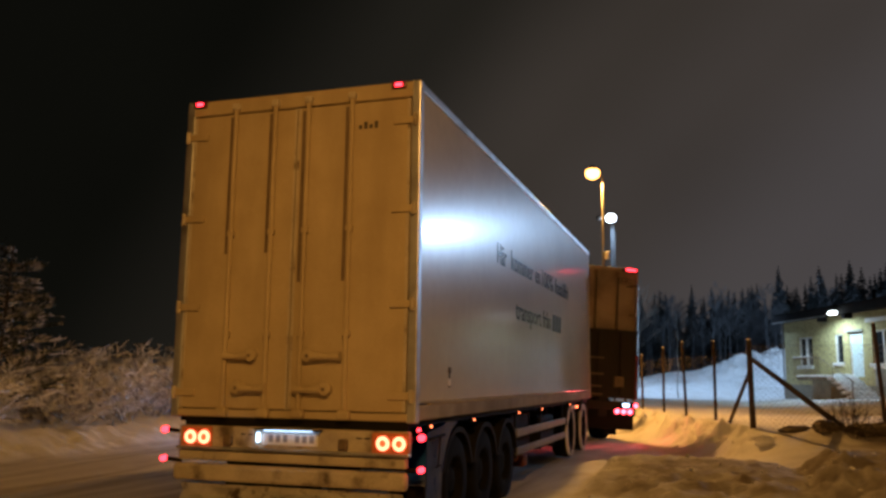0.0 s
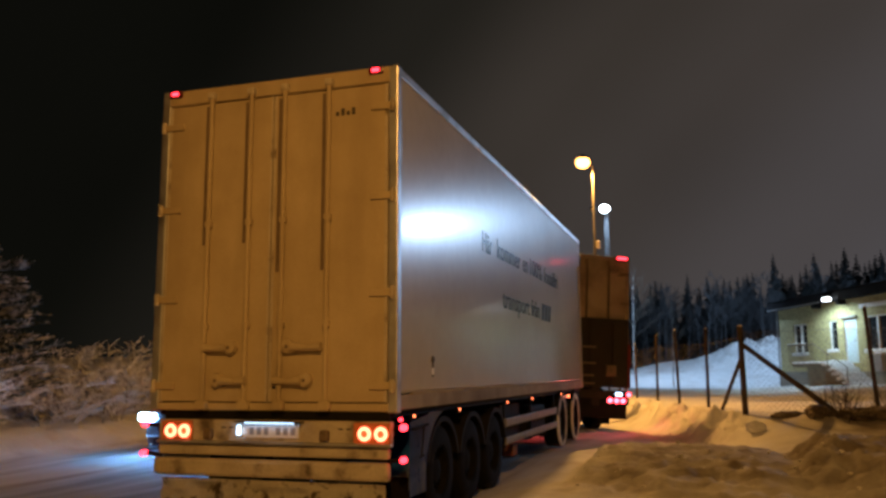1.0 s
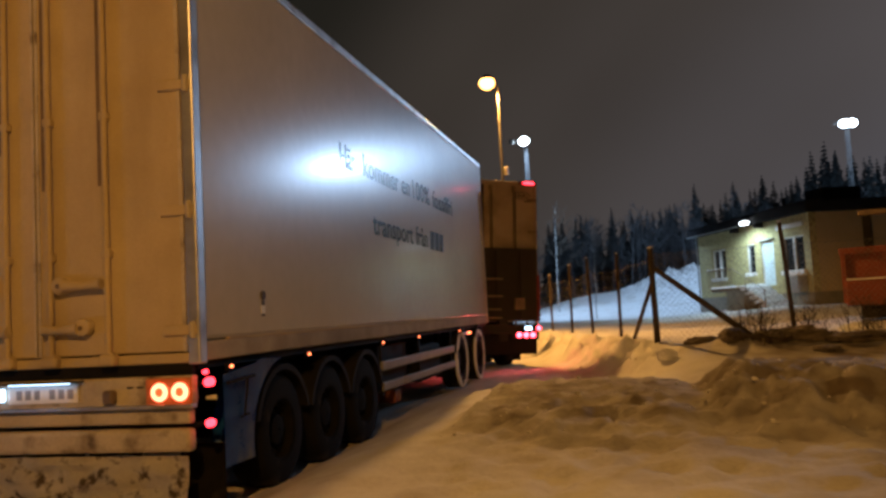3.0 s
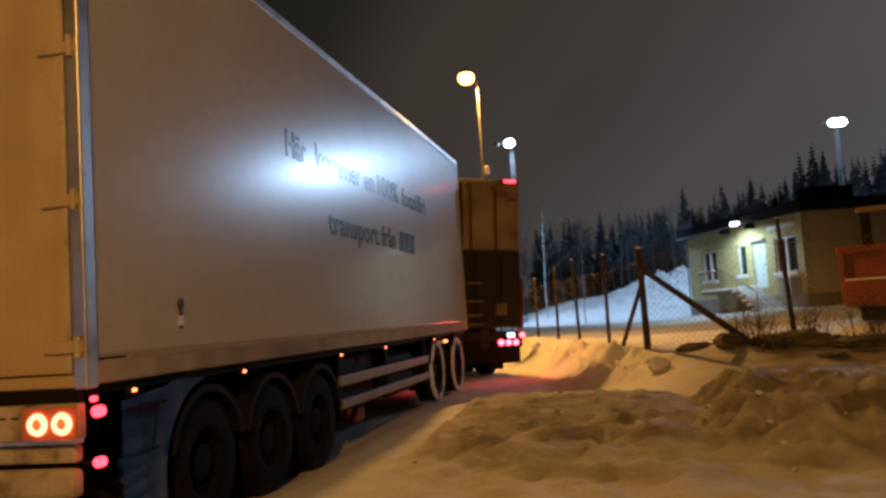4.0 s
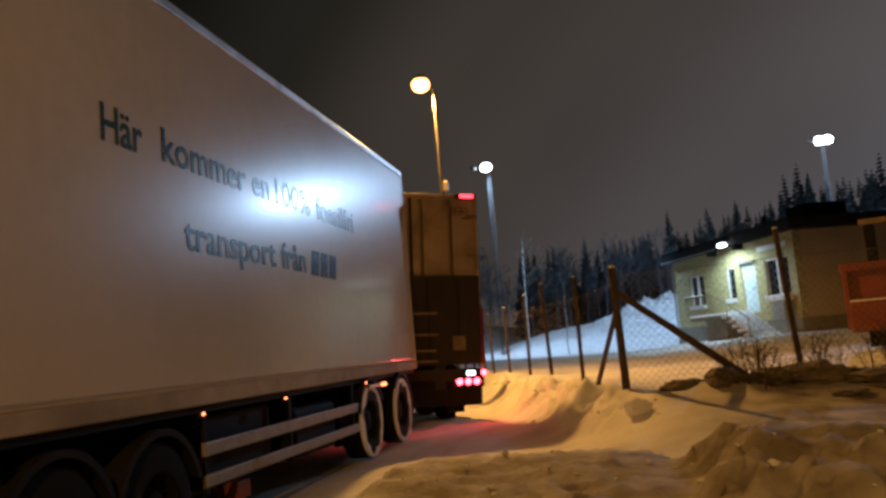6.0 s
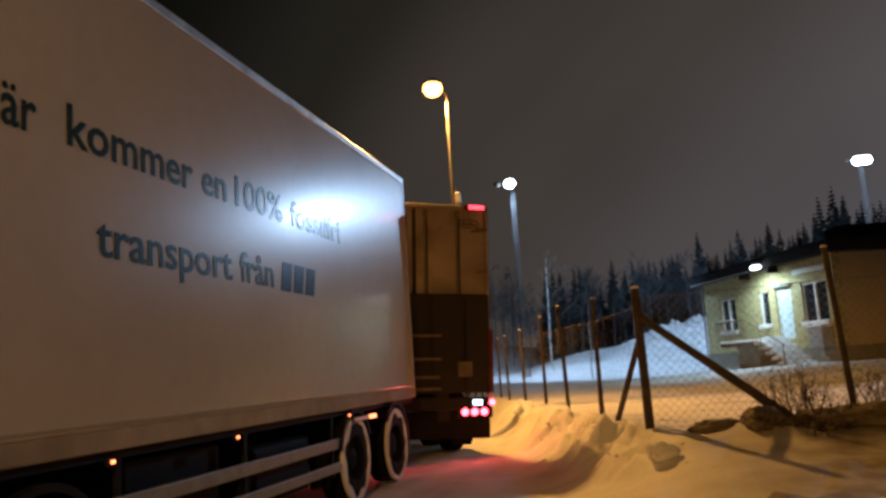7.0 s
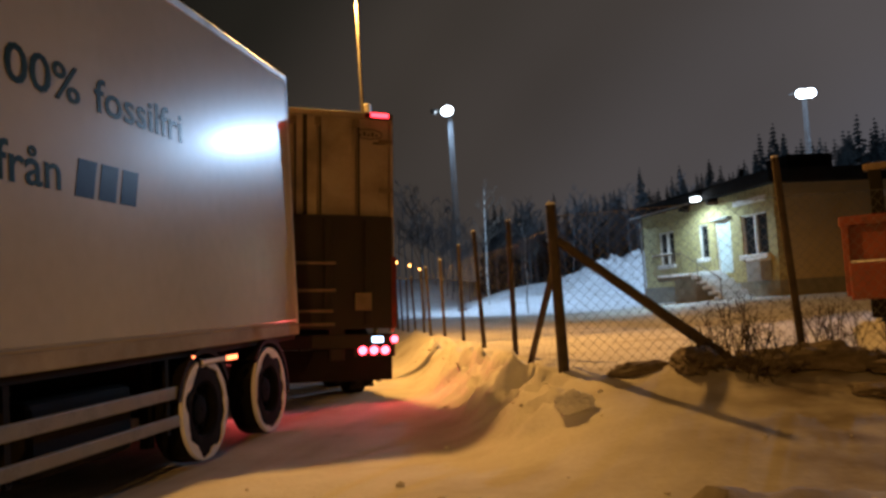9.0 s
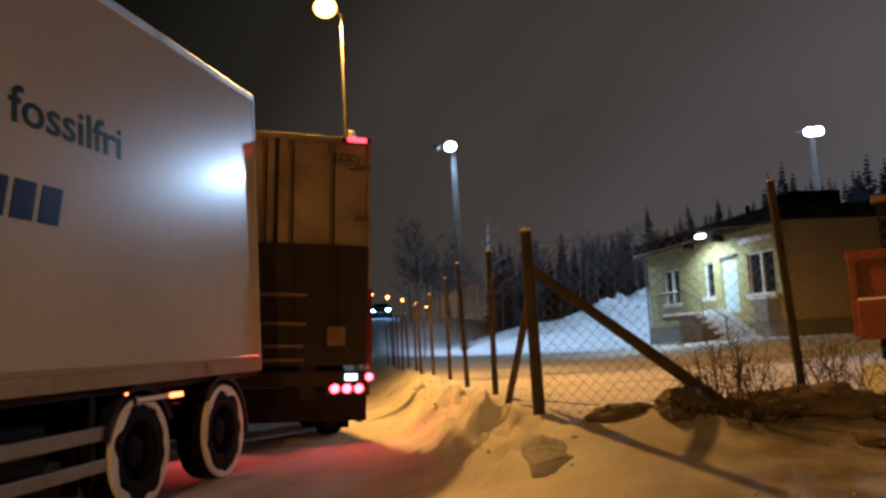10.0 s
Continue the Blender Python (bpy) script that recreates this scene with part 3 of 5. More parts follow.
def build_trailer():
    tr = thing("semi_trailer", "white box semi-trailer, its rear doors caked with road salt, green lettering", "trailer")
    body = box_part("body", (-2.54, 0.06, LOW + 0.14, 0.0, LEN, TOP - 0.05), M["white_side"], tr, 0.035)
    # rails and posts that frame the body
    for x0, x1 in ((-0.055, 0.012), (-2.552, -2.485)):
        box_part("top_rail", (x0, 0.02, TOP - 0.085, x1, LEN + 0.004, TOP), M["aluminium"], tr, 0.012, "dull aluminium top rail")
        box_part("bottom_rail", (x0, 0.02, LOW, x1 + 0.004, LEN + 0.004, LOW + 0.135), M["rail_dirty"], tr, 0.012, "dirty metal bottom rail")
        box_part("rear_post", (x0 - 0.02, -0.03, LOW - 0.02, x1 + 0.006, 0.075, TOP + 0.004), M["aluminium"], tr, 0.012, "bright aluminium corner post")
        box_part("front_post", (x0, LEN - 0.03, LOW, x1 - 0.006, LEN + 0.03, TOP - 0.02), M["aluminium"], tr, 0.02)
    box_part("roof", (-2.52, 0.03, TOP - 0.03, -0.03, LEN, TOP - 0.002), M["white_side"], tr)
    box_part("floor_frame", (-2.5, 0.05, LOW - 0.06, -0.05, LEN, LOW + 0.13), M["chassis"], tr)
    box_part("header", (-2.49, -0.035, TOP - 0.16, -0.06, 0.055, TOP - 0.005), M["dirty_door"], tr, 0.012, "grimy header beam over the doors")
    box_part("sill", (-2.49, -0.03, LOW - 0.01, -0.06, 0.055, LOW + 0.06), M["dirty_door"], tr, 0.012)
    # two rear doors with lock bars, handles and hinges
    for x0, x1, bars, side in ((-2.475, -1.29, (-1.97, -1.52), -1), (-1.272, -0.085, (-1.15, -0.68), 1)):
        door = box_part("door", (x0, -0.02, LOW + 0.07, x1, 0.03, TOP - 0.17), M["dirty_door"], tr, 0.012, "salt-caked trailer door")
        seal = x0 + 0.012 if side < 0 else x1 - 0.012
        box_part("door_seal", (seal - 0.014, -0.028, LOW + 0.07, seal + 0.014, -0.018, TOP - 0.17), M["grimy_beam"], door)
        inner = x1 if side < 0 else x0
        box_part("door_seal", (inner - 0.02 * (side < 0), -0.030, LOW + 0.07, inner + 0.02 * (side > 0), -0.018, TOP - 0.17), M["grimy_beam"], door)
        for x in bars:
            bar = rod_part("lock_bar", (x, -0.055, LOW + 0.03, ), (x, -0.055, TOP - 0.10), 0.024, M["dirty_door"], door, n=10, label="salt-caked lock bar")
            box_part("door_groove", (x - 0.082, -0.0235, 2.45 + 0.3 * (x < -1.3), x - 0.046, -0.0195, TOP - 0.2), M["lift_bar"], door)
            for z in (LOW + 0.06, 1.95, 2.95, TOP - 0.13):
                box_part("guide", (x - 0.035, -0.075, z - 0.03, x + 0.035, -0.018, z + 0.03), M["dirty_door"], bar, 0.01)
            box_part("cam_lock", (x - 0.065, -0.10, LOW - 0.005, x + 0.065, -0.02, LOW + 0.075), M["dirty_door"], bar, 0.02)
            box_part("cam_lock", (x - 0.04, -0.09, TOP - 0.14, x + 0.04, -0.02, TOP - 0.07), M["grimy_beam"], bar, 0.015)
        for xa, xb, z in ((-1.96, -1.66, 1.74), (-1.50, -1.83, 1.43)) if side < 0 else ((-0.72, -1.08, 1.74), (-1.20, -0.86, 1.43)):
            w = 1 if xb > xa else -1
            bm = bmesh.new()
            rod(bm, (xa, -0.07, z), (xa + 0.4 * (xb - xa), -0.075, z - 0.012), 0.042, 0.026, 10)
            rod(bm, (xa + 0.4 * (xb - xa), -0.075, z - 0.012), (xb - 0.05 * w, -0.07, z), 0.026, 0.046, 10)
            handle = part("handle", bm, M["dirty_door"], door, "salt-caked lock handle", smooth=True)
            bm = bmesh.new()
            lathe(bm, [(0.03, -0.02), (0.062, -0.012), (0.072, 0.01), (0.068, 0.05), (0.02, 0.055), (0.016, 0.035), (0.002, 0.033)], 18, "y")
            bmesh.ops.transform(bm, matrix=pose(xb - 0.02 * w, -0.072, z + 0.004) @ Matrix.Diagonal((1.0, 1.0, 0.95, 1)), verts=bm.verts)
            part("hasp", bm, M["dirty_door"], handle, smooth=True)
            rod_part("hasp_pin", (xb - 0.02 * w, -0.098, z), (xb - 0.02 * w, -0.06, z), 0.018, M["lift_bar"], handle)
        edge = x0 if side < 0 else x1
        for z in (3.98, 3.12, 2.22, 1.38):
            a, b = (edge - 0.09, edge + 0.17) if side < 0 else (edge - 0.17, edge + 0.085)
            hinge = box_part("hinge", (a, -0.045, z - 0.035, b, -0.018, z + 0.035), M["dirty_door"], door, 0.008)
            rod_part("hinge_pin", (b - 0.03 if side > 0 else a + 0.03, -0.045, z - 0.06), (b - 0.03 if side > 0 else a + 0.03, -0.045, z + 0.06), 0.022, M["grimy_beam"], hinge)
    for k in range(4):
        box_part("faded_mark", (-0.62 + 0.055 * k, -0.0235, 3.93, -0.585 + 0.055 * k, -0.0215, 3.97 + 0.03 * (k % 2)), M["dark_mark"], tr)
    for x in (-2.41, -0.2):
        mark = box_part("marker_housing", (x - 0.075, -0.06, TOP - 0.075, x + 0.075, -0.02, TOP - 0.005), M["red_strip"], tr, 0.012)
        box_part("marker_lamp", (x - 0.038, -0.072, TOP - 0.058, x + 0.038, -0.055, TOP - 0.022), M["red_lamp"], mark, 0.008, "lit red marker lamp")
    # lamp bar
    bar = box_part("lamp_bar", (-2.43, -0.06, 0.865, -0.03, 0.02, 1.065), M["grimy_beam"], tr, 0.015, "grimy lamp bar")
    box_part("lamp_bar_lip", (-2.44, -0.09, 0.845, -0.02, -0.02, 0.872), M["aluminium"], bar, 0.006)
    for xs in ((-2.285, -2.135), (-0.275, -0.118)):
        panel = box_part("lamp_panel", (min(xs) - 0.11, -0.072, 0.872, max(xs) + 0.085, -0.058, 1.055), M["lamp_panel"], bar, 0.006, "red tail lamp panel")
        for x in xs:
            bm = bmesh.new()
            n = 28
            prof = [(0.030, -0.078), (0.034, -0.094), (0.058, -0.094), (0.064, -0.078)]
            rows = [[bm.verts.new((x + r * math.cos(k * math.tau / n), a, 0.958 + r * math.sin(k * math.tau / n))) for r, a in prof] for k in range(n)]
            for k in range(n):
                p, q = rows[k], rows[(k + 1) % n]
                for i in range(3):
                    bm.faces.new((p[i], q[i], q[i + 1], p[i + 1]))
            part("tail_lamp", bm, M["ring"], panel, "lit ring-shaped tail lamp", smooth=True)
            rod_part("lamp_lens", (x, -0.06, 0.958), (x, -0.084, 0.958), 0.031, M["ring_core"], panel, n=20)
    plate = box_part("number_plate", (-1.50, -0.076, 0.905, -0.92, -0.064, 1.03), M["plate"], bar, 0.004, "white number plate")
    for k in range(6):
        x = -1.43 + 0.075 * k + (0.05 if k > 2 else 0)
        box_part("plate_bar", (x, -0.0785, 0.935, x + 0.045, -0.0755, 1.002), M["plate_bar"], plate)
    box_part("plate_glow", (-1.545, -0.115, 0.93, -1.515, -0.085, 1.02), M["plate_glow"], bar, 0.006, "cold white light at the number plate")
    # hood with a glowing strip beneath, both added to brighten the plate
    hood = box_part("plate_frame", (-1.56, -0.14, 1.048, -0.88, -0.06, 1.058), M["chassis"], bar)
    box_part("plate_glow", (-1.46, -0.128, 1.041, -0.96, -0.112, 1.047), M["plate_glow"], hood, label="cold white light at the number plate")
    for x in (-1.86, -0.66):
        box_part("rubber_stop", (x - 0.045, -0.12, 0.885, x + 0.045, -0.055, 0.985), M["lift_bar"], bar, 0.02)
        for dx in (0.12, 0.2, 0.28):
            box_part("slot", (x + dx, -0.0635, 0.99, x + dx + 0.05, -0.0595, 1.002), M["chassis"], bar)
    # black strip standing in for the shaded gap below the sill
    box_part("dark_gap_strip", (-2.4, -0.005, 1.06, -0.06, 0.04, LOW), M["chassis"], tr)
    # under-run beams, apron, corner flaps
    box_part("underrun_beam", (-2.44, -0.05, 0.735, -0.06, 0.03, 0.835), M["grimy_beam"], tr, 0.02, "grimy under-run beam")
    box_part("underrun_beam", (-2.47, -0.08, 0.545, -0.05, 0.02, 0.705), M["grimy_beam"], tr, 0.03, "grimy under-run beam")
    bm = bmesh.new()
    nx, nz = 70, 14
    grid = [[bm.verts.new((-2.38 + 2.3 * i / nx, -0.03 + 0.05 * noise.noise(Vector((i * 0.16, j * 0.35, 1.7))) - 0.06 * (1 - j / nz), 0.17 + 0.35 * j / nz)) for i in range(nx + 1)] for j in range(nz + 1)]
    for j in range(nz):
        for i in range(nx):
            bm.faces.new((grid[j][i], grid[j][i + 1], grid[j + 1][i + 1], grid[j + 1][i]))
    bmesh.ops.solidify(bm, geom=bm.faces[:], thickness=0.03)
    part("spray_apron", bm, M["snow_caked"], tr, "spray apron caked with dirty snow", smooth=True)
    box_part("apron_hem", (-2.36, -0.1, 0.085, -0.1, -0.05, 0.165), M["blue"], tr, 0.015, "blue hem of the apron")
    for x, out in ((0.075, 1), (-2.62, -1)):
        for z, r in ((1.015, 0.031), (0.735, 0.028)):
            arm = rod_part("lamp_arm", (x - 0.16 * out, 0.05, z - 0.02), (x, 0.0, z), 0.02, M["chassis"], tr)
            bm = bmesh.new()
            lathe(bm, [(0.005, -0.03), (r, -0.025), (r * 1.05, 0.0), (r, 0.025), (0.005, 0.03)], 16, "y")
            bmesh.ops.transform(bm, matrix=pose(x, -0.02, z), verts=bm.verts)
            part("corner_lamp", bm, M["red_lamp"], arm, "lit red corner lamp", smooth=True)
    rod_part("corner_lamp_top", (0.05, -0.01, 1.085), (0.05, -0.04, 1.085), 0.016, M["red_lamp"], tr)
    # blue corner guard behind the last wheel
    bm = bmesh.new()
    n = 14
    rows = []
    for k in range(n + 1):
        a = radians(95 + 95 * k / n)
        c = (1.36 + 0.62 * math.cos(a), 0.48 + 0.62 * math.sin(a))
        rows.append([bm.verts.new((-0.34, *c)), bm.verts.new((0.02, *c)), bm.verts.new((0.03, 0.26 if k > 2 else max(0.26, c[0] - 0.4), c[1] + 0.02 if k < 3 else c[1]))])
    for p, q in zip(rows, rows[1:]):
        for i in range(2):
            bm.faces.new((p[i], p[i + 1], q[i + 1], q[i]))
    bmesh.ops.solidify(bm, geom=bm.faces[:], thickness=0.012)
    guard = part("corner_guard", bm, M["blue"], tr, "blue plastic corner guard with pale glare in its colour", smooth=True)
    bm = bmesh.new()
    rod(bm, (0.045, 0.30, 0.98), (0.05, 0.72, 1.0), 0.014)
    rod(bm, (0.045, 0.62, 0.99), (0.045, 0.55, 0.72), 0.009)
    rod(bm, (0.045, 0.50, 0.71), (0.045, 0.62, 0.72), 0.009)
    part("hose", bm, M["chassis"], guard, smooth=True)
    box_part("rear_flap", (-0.36, 0.30, 0.10, 0.0, 0.33, 0.55), M["rubber"], tr, 0.01)
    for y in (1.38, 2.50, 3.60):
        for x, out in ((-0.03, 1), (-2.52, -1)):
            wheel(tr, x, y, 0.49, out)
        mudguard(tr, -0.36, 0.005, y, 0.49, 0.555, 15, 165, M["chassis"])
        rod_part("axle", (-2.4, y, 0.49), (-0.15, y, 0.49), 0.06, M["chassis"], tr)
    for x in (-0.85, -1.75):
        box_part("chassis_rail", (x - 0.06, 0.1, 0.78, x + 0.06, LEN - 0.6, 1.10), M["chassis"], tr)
    # side guard
    for x in (-0.04, -2.51):
        for z0, z1 in ((0.755, 0.865), (0.515, 0.615)):
            box_part("guard_rail", (x - 0.02, 4.25, z0, x + 0.02, 8.22, z1), M["galvanised"], tr, 0.012, "galvanised side guard rail")
        for y in (4.35, 6.1, 8.1):
            box_part("guard_post", (x - 0.05, y - 0.03, 0.46, x - 0.022, y + 0.03, 1.12), M["chassis"], tr)
    box_part("pallet_box", (-2.4, 4.6, 0.45, -0.2, 5.9, 1.05), M["chassis"], tr, 0.02)
    box_part("tank", (-0.75, 6.4, 0.42, -0.15, 7.7, 0.95), M["chassis"], tr, 0.06)
    rod_part("leg", (-0.3, 8.15, 0.35), (-0.3, 8.15, 1.1), 0.06, M["chassis"], tr)
    box_part("tool_crate", (-0.32, 4.9, 0.30, -0.08, 5.15, 0.46), M["red_bin"], tr, 0.02, "red tool crate under the side guard")
    for y in (0.42, 1.92, 4.18, 5.82, 8.44):
        lamp = box_part("side_lamp_housing", (-0.01, y - 0.055, 1.065, 0.012, y + 0.055, 1.12), M["chassis"], tr)
        box_part("side_lamp", (0.008, y - 0.018, 1.082, 0.026, y + 0.018, 1.104), M["amber_lamp"], lamp, 0.006, "lit amber side marker")
    # side inscription, mark and small plate
    for word, y, z, width in (("Här", 3.01, 3.015, 0.50), ("kommer", 3.775, 3.025, 1.46), ("en", 5.375, 3.03, 0.39), ("100%", 5.93, 3.03, 0.96), ("fossilfri", 7.07, 3.03, 1.36), ("transport", 4.05, 2.375, 1.78), ("från", 5.97, 2.38, 0.66)):
        lettering("inscription", word, 0.375, tr, M["green_text"], y, z, width)
    mark = None
    for i, y in enumerate((6.93, 7.22, 7.51)):
        block = bx(bmesh.new(), 0.0, -0.115, -0.14, 0.0045, 0.115, 0.14, m=Matrix.Translation((0, y, 2.50)) @ Matrix(((1, 0, 0, 0), (0, 1, 0.22, 0), (0, 0, 1, 0), (0, 0, 0, 1))))
        if mark is None:
            mark = part("company_mark", block, M["blue_mark"], tr, "dark blue company mark of plain slanted blocks")
        else:
            part("mark_block", block, M["blue_mark"], mark)
    bm = bmesh.new()
    rod(bm, (0.0, 1.02, 1.625), (0.014, 1.02, 1.625), 0.038, 0.034, 16)
    bx(bm, 0.0, 1.0, 1.545, 0.008, 1.04, 1.59, 0.003)
    bx(bm, 0.0, 0.995, 1.455, 0.005, 1.045, 1.472)
    part("side_plate", bm, M["dark_mark"], tr, "small dark plate with a drip stain")
    box_part("maker_plate", (0.0, 0.985, 1.474, 0.006, 1.055, 1.54), M["plate"], tr, 0.003, "small pale maker plate")
    box_part("rail_snow", (-0.02, 0.4, LOW + 0.135, 0.016, LEN - 0.1, LOW + 0.15), M["dirty_door"], tr, 0.004)
    return tr


build_trailer()


def build_dolly():
    do = thing("dolly", "black two-axle trailer dolly, its tyres ringed with snow", "dolly")
    box_part("frame", (-2.0, 8.2, 0.62, -0.55, 11.0, 0.86), M["chassis"], do, 0.02)
    rod_part("turntable", (-1.275, 9.7, 0.86), (-1.275, 9.7, 1.06), 0.6, M["chassis"], do, n=24)
    bm = bmesh.new()
    bx(bm, -1.36, 10.9, 0.5, -1.19, 12.6, 0.66, 0.02)
    part("drawbar", bm, M["chassis"], do)
    for i, y in enumerate((8.70, 10.28)):
        for x, out in ((-0.02, 1), (-2.53, -1)):
            wheel(do, x, y, 0.60, out, ring=snow_ring(0.47, 3.1 + i + out))
        mudguard(do, -0.36, 0.0, y, 0.60, 0.56, -10 if i else 25, 165 if i == 0 else 140, M["chassis"])
        rod_part("axle", (-2.4, y, 0.60), (-0.15, y, 0.60), 0.06, M["chassis"], do)
    lamp = box_part("lamp_housing", (-0.03, 8.58, 1.0, 0.0, 9.42, 1.06), M["chassis"], do)
    box_part("side_lamp", (-0.005, 9.16, 1.008, 0.02, 9.38, 1.052), M["amber_lamp"], lamp, 0.006, "lit side lamp")
    box_part("reflector_bar", (-0.005, 8.62, 1.01, 0.018, 9.12, 1.05), M["plate"], lamp, 0.006, "pale reflector bar")


build_dolly()


def build_truck():
    """The box truck ahead, swung to the left and leaning a little; its rear right corner is the origin."""
    m = Matrix.Translation((0.93, 13.05, 4.16)) @ pose(0, 0, 0, 0, 3.0, 31) @ Matrix.Translation((0, 0, -4.1))
    tk = thing("box_truck", "brown box truck with a grimy folded tail lift, brake lamps lit", "truck", m)
    W = -2.55
    box_part("body", (W, 0.06, 1.05, 0, 7.4, 4.08), M["brown_side"], tk, 0.03)
    box_part("roof_edge", (W - 0.01, -0.01, 4.02, 0.01, 0.09, 4.11), M["brown_door"], tk, 0.012)
    for x in (W, -0.06):
        box_part("rear_post", (x, -0.02, 1.0, x + 0.06, 0.07, 4.05), M["brown_door"], tk, 0.01)
    for x0, x1, bars in ((W + 0.07, W / 2 - 0.01, (-2.1, -1.45)), (W / 2 + 0.01, -0.07, (-1.1, -0.55))):
        door = box_part("door", (x0, -0.01, 2.2, x1, 0.05, 4.02), M["brown_door"], tk, 0.012, "dusty brown truck door")
        for x in bars:
            rod_part("lock_bar", (x, -0.035, 2.2), (x, -0.035, 4.0), 0.018, M["lift_bar"], door)
            box_part("guide", (x - 0.04, -0.06, 3.88, x + 0.04, -0.005, 4.0), M["lift_bar"], door, 0.01)
            box_part("door_groove", (x + 0.03, -0.0135, 2.2, x + 0.055, -0.0095, 4.0), M["lift"], door)
    box_part("door_seal", (W / 2 - 0.03, -0.02, 2.2, W / 2 + 0.03, -0.008, 4.02), M["lift"], tk)
    for z in (3.0, 3.7):
        box_part("hinge", (-0.22, -0.035, z - 0.03, -0.01, -0.008, z + 0.03), M["lift_bar"], tk, 0.006)
    bm = bmesh.new()
    for k in range(20):
        a, b = k * math.tau / 20, (k + 1) * math.tau / 20
        rod(bm, (-0.36 + 0.2 * math.cos(a), -0.014, 3.80 + 0.07 * math.sin(a)), (-0.36 + 0.2 * math.cos(b), -0.014, 3.80 + 0.07 * math.sin(b)), 0.007, n=4)
    for k in range(5):
        bx(bm, -0.50 + 0.06 * k, -0.016, 3.77, -0.465 + 0.06 * k, -0.011, 3.80 + 0.03 * (k % 2))
    bx(bm, -0.30, -0.016, 3.66, -0.12, -0.011, 3.69)
    part("sticker", bm, M["dark_mark"], tk, "dark oval sticker")
    lift = box_part("tail_lift", (W + 0.05, -0.12, 1.05, -0.05, -0.03, 2.62), M["lift"], tk, 0.02, "dark grimy folded tail lift platform")
    for x in (-2.2, -1.62, -0.98, -0.42):
        box_part("lift_rib", (x - 0.05, -0.155, 1.1, x + 0.05, -0.118, 2.55), M["lift"], lift, 0.01)
    for z, x0, x1 in ((1.95, -1.9, -0.88), (1.58, -2.3, -0.88), (1.30, -2.3, -0.92), (1.12, -2.3, -0.9)):
        box_part("lift_bar", (x0, -0.185, z - 0.022, x1, -0.155, z + 0.022), M["lift_bar"], lift, 0.008)
    box_part("control_box", (-0.62, -0.2, 1.3, -0.38, -0.12, 1.55), M["lift_bar"], lift, 0.015)
    box_part("corner_strip", (-0.075, -0.135, 1.05, -0.005, -0.118, 2.05), M["red_strip"], lift, 0.004, "red reflective strip")
    # black panel added to give the darkness beneath the truck
    box_part("dark_underpanel", (W + 0.12, -0.06, 0.34, -0.05, 0.0, 0.775), M["chassis"], tk, 0.02)
    box_part("lift_beam", (W + 0.1, -0.12, 0.78, -0.06, 0.1, 0.98), M["lift"], tk, 0.02)
    box_part("cylinder_box", (-0.95, -0.1, 0.62, -0.74, 0.1, 1.2), M["lift"], tk, 0.02)
    housing = box_part("lamp_housing", (-0.62, -0.1, 0.66, -0.02, 0.0, 0.86), M["lift"], tk, 0.02)
    for k in range(3):
        rod_part("brake_lamp", (-0.49 + 0.16 * k, -0.09, 0.755), (-0.49 + 0.16 * k, -0.13, 0.755), 0.062, M["red_bright"], housing, 0.055, 16, "lit red brake lamp")
    # the plate itself emits, in place of light falling on it
    box_part("plate", (-0.36, -0.125, 0.86, -0.20, -0.1, 0.94), M["plate_glow"], housing, 0.005, "white plate given a glow of its own")
    rod_part("corner_lamp", (-0.04, -0.1, 0.90), (-0.04, -0.14, 0.90), 0.05, M["red_bright"], tk, n=14)
    top = box_part("marker_housing", (-0.42, -0.06, 4.03, -0.04, 0.0, 4.11), M["red_strip"], tk, 0.01)
    box_part("marker_lamp", (-0.34, -0.075, 4.04, -0.08, -0.055, 4.10), M["red_lamp"], top, 0.01, "lit red marker lamp")
    box_part("marker_lamp", (W + 0.05, -0.075, 4.04, W + 0.2, -0.055, 4.10), M["red_lamp"], top, 0.01)
    for x in (-0.8, -1.7):
        box_part("chassis_rail", (x - 0.06, 0.0, 0.72, x + 0.06, 7.6, 1.04), M["chassis"], tk)
    for y in (1.6, 2.9):
        for x, out in ((-0.04, 1), (W + 0.04, -1)):
            wheel(tk, x, y, 0.5, out)
        mudguard(tk, -0.4, -0.02, y, 0.5, 0.56, 20, 160, M["chassis"])
    for x in (-0.42, W + 0.05):
        box_part("mud_flap", (x, 0.85, 0.18, x + 0.36, 0.87, 0.75), M["rubber"], tk, 0.006)
    return m


TRUCK = build_truck()
for side, x in (("right", -0.32), ("left", -2.2)):
    spot_light("brake_light_" + side, TRUCK @ Vector((x, -0.15, 0.75)), TRUCK @ Vector((x, -2.2, 0.2)), (1.0, 0.10, 0.10), 26, 0.10, 150, 0.5)

# ---- lamps ----


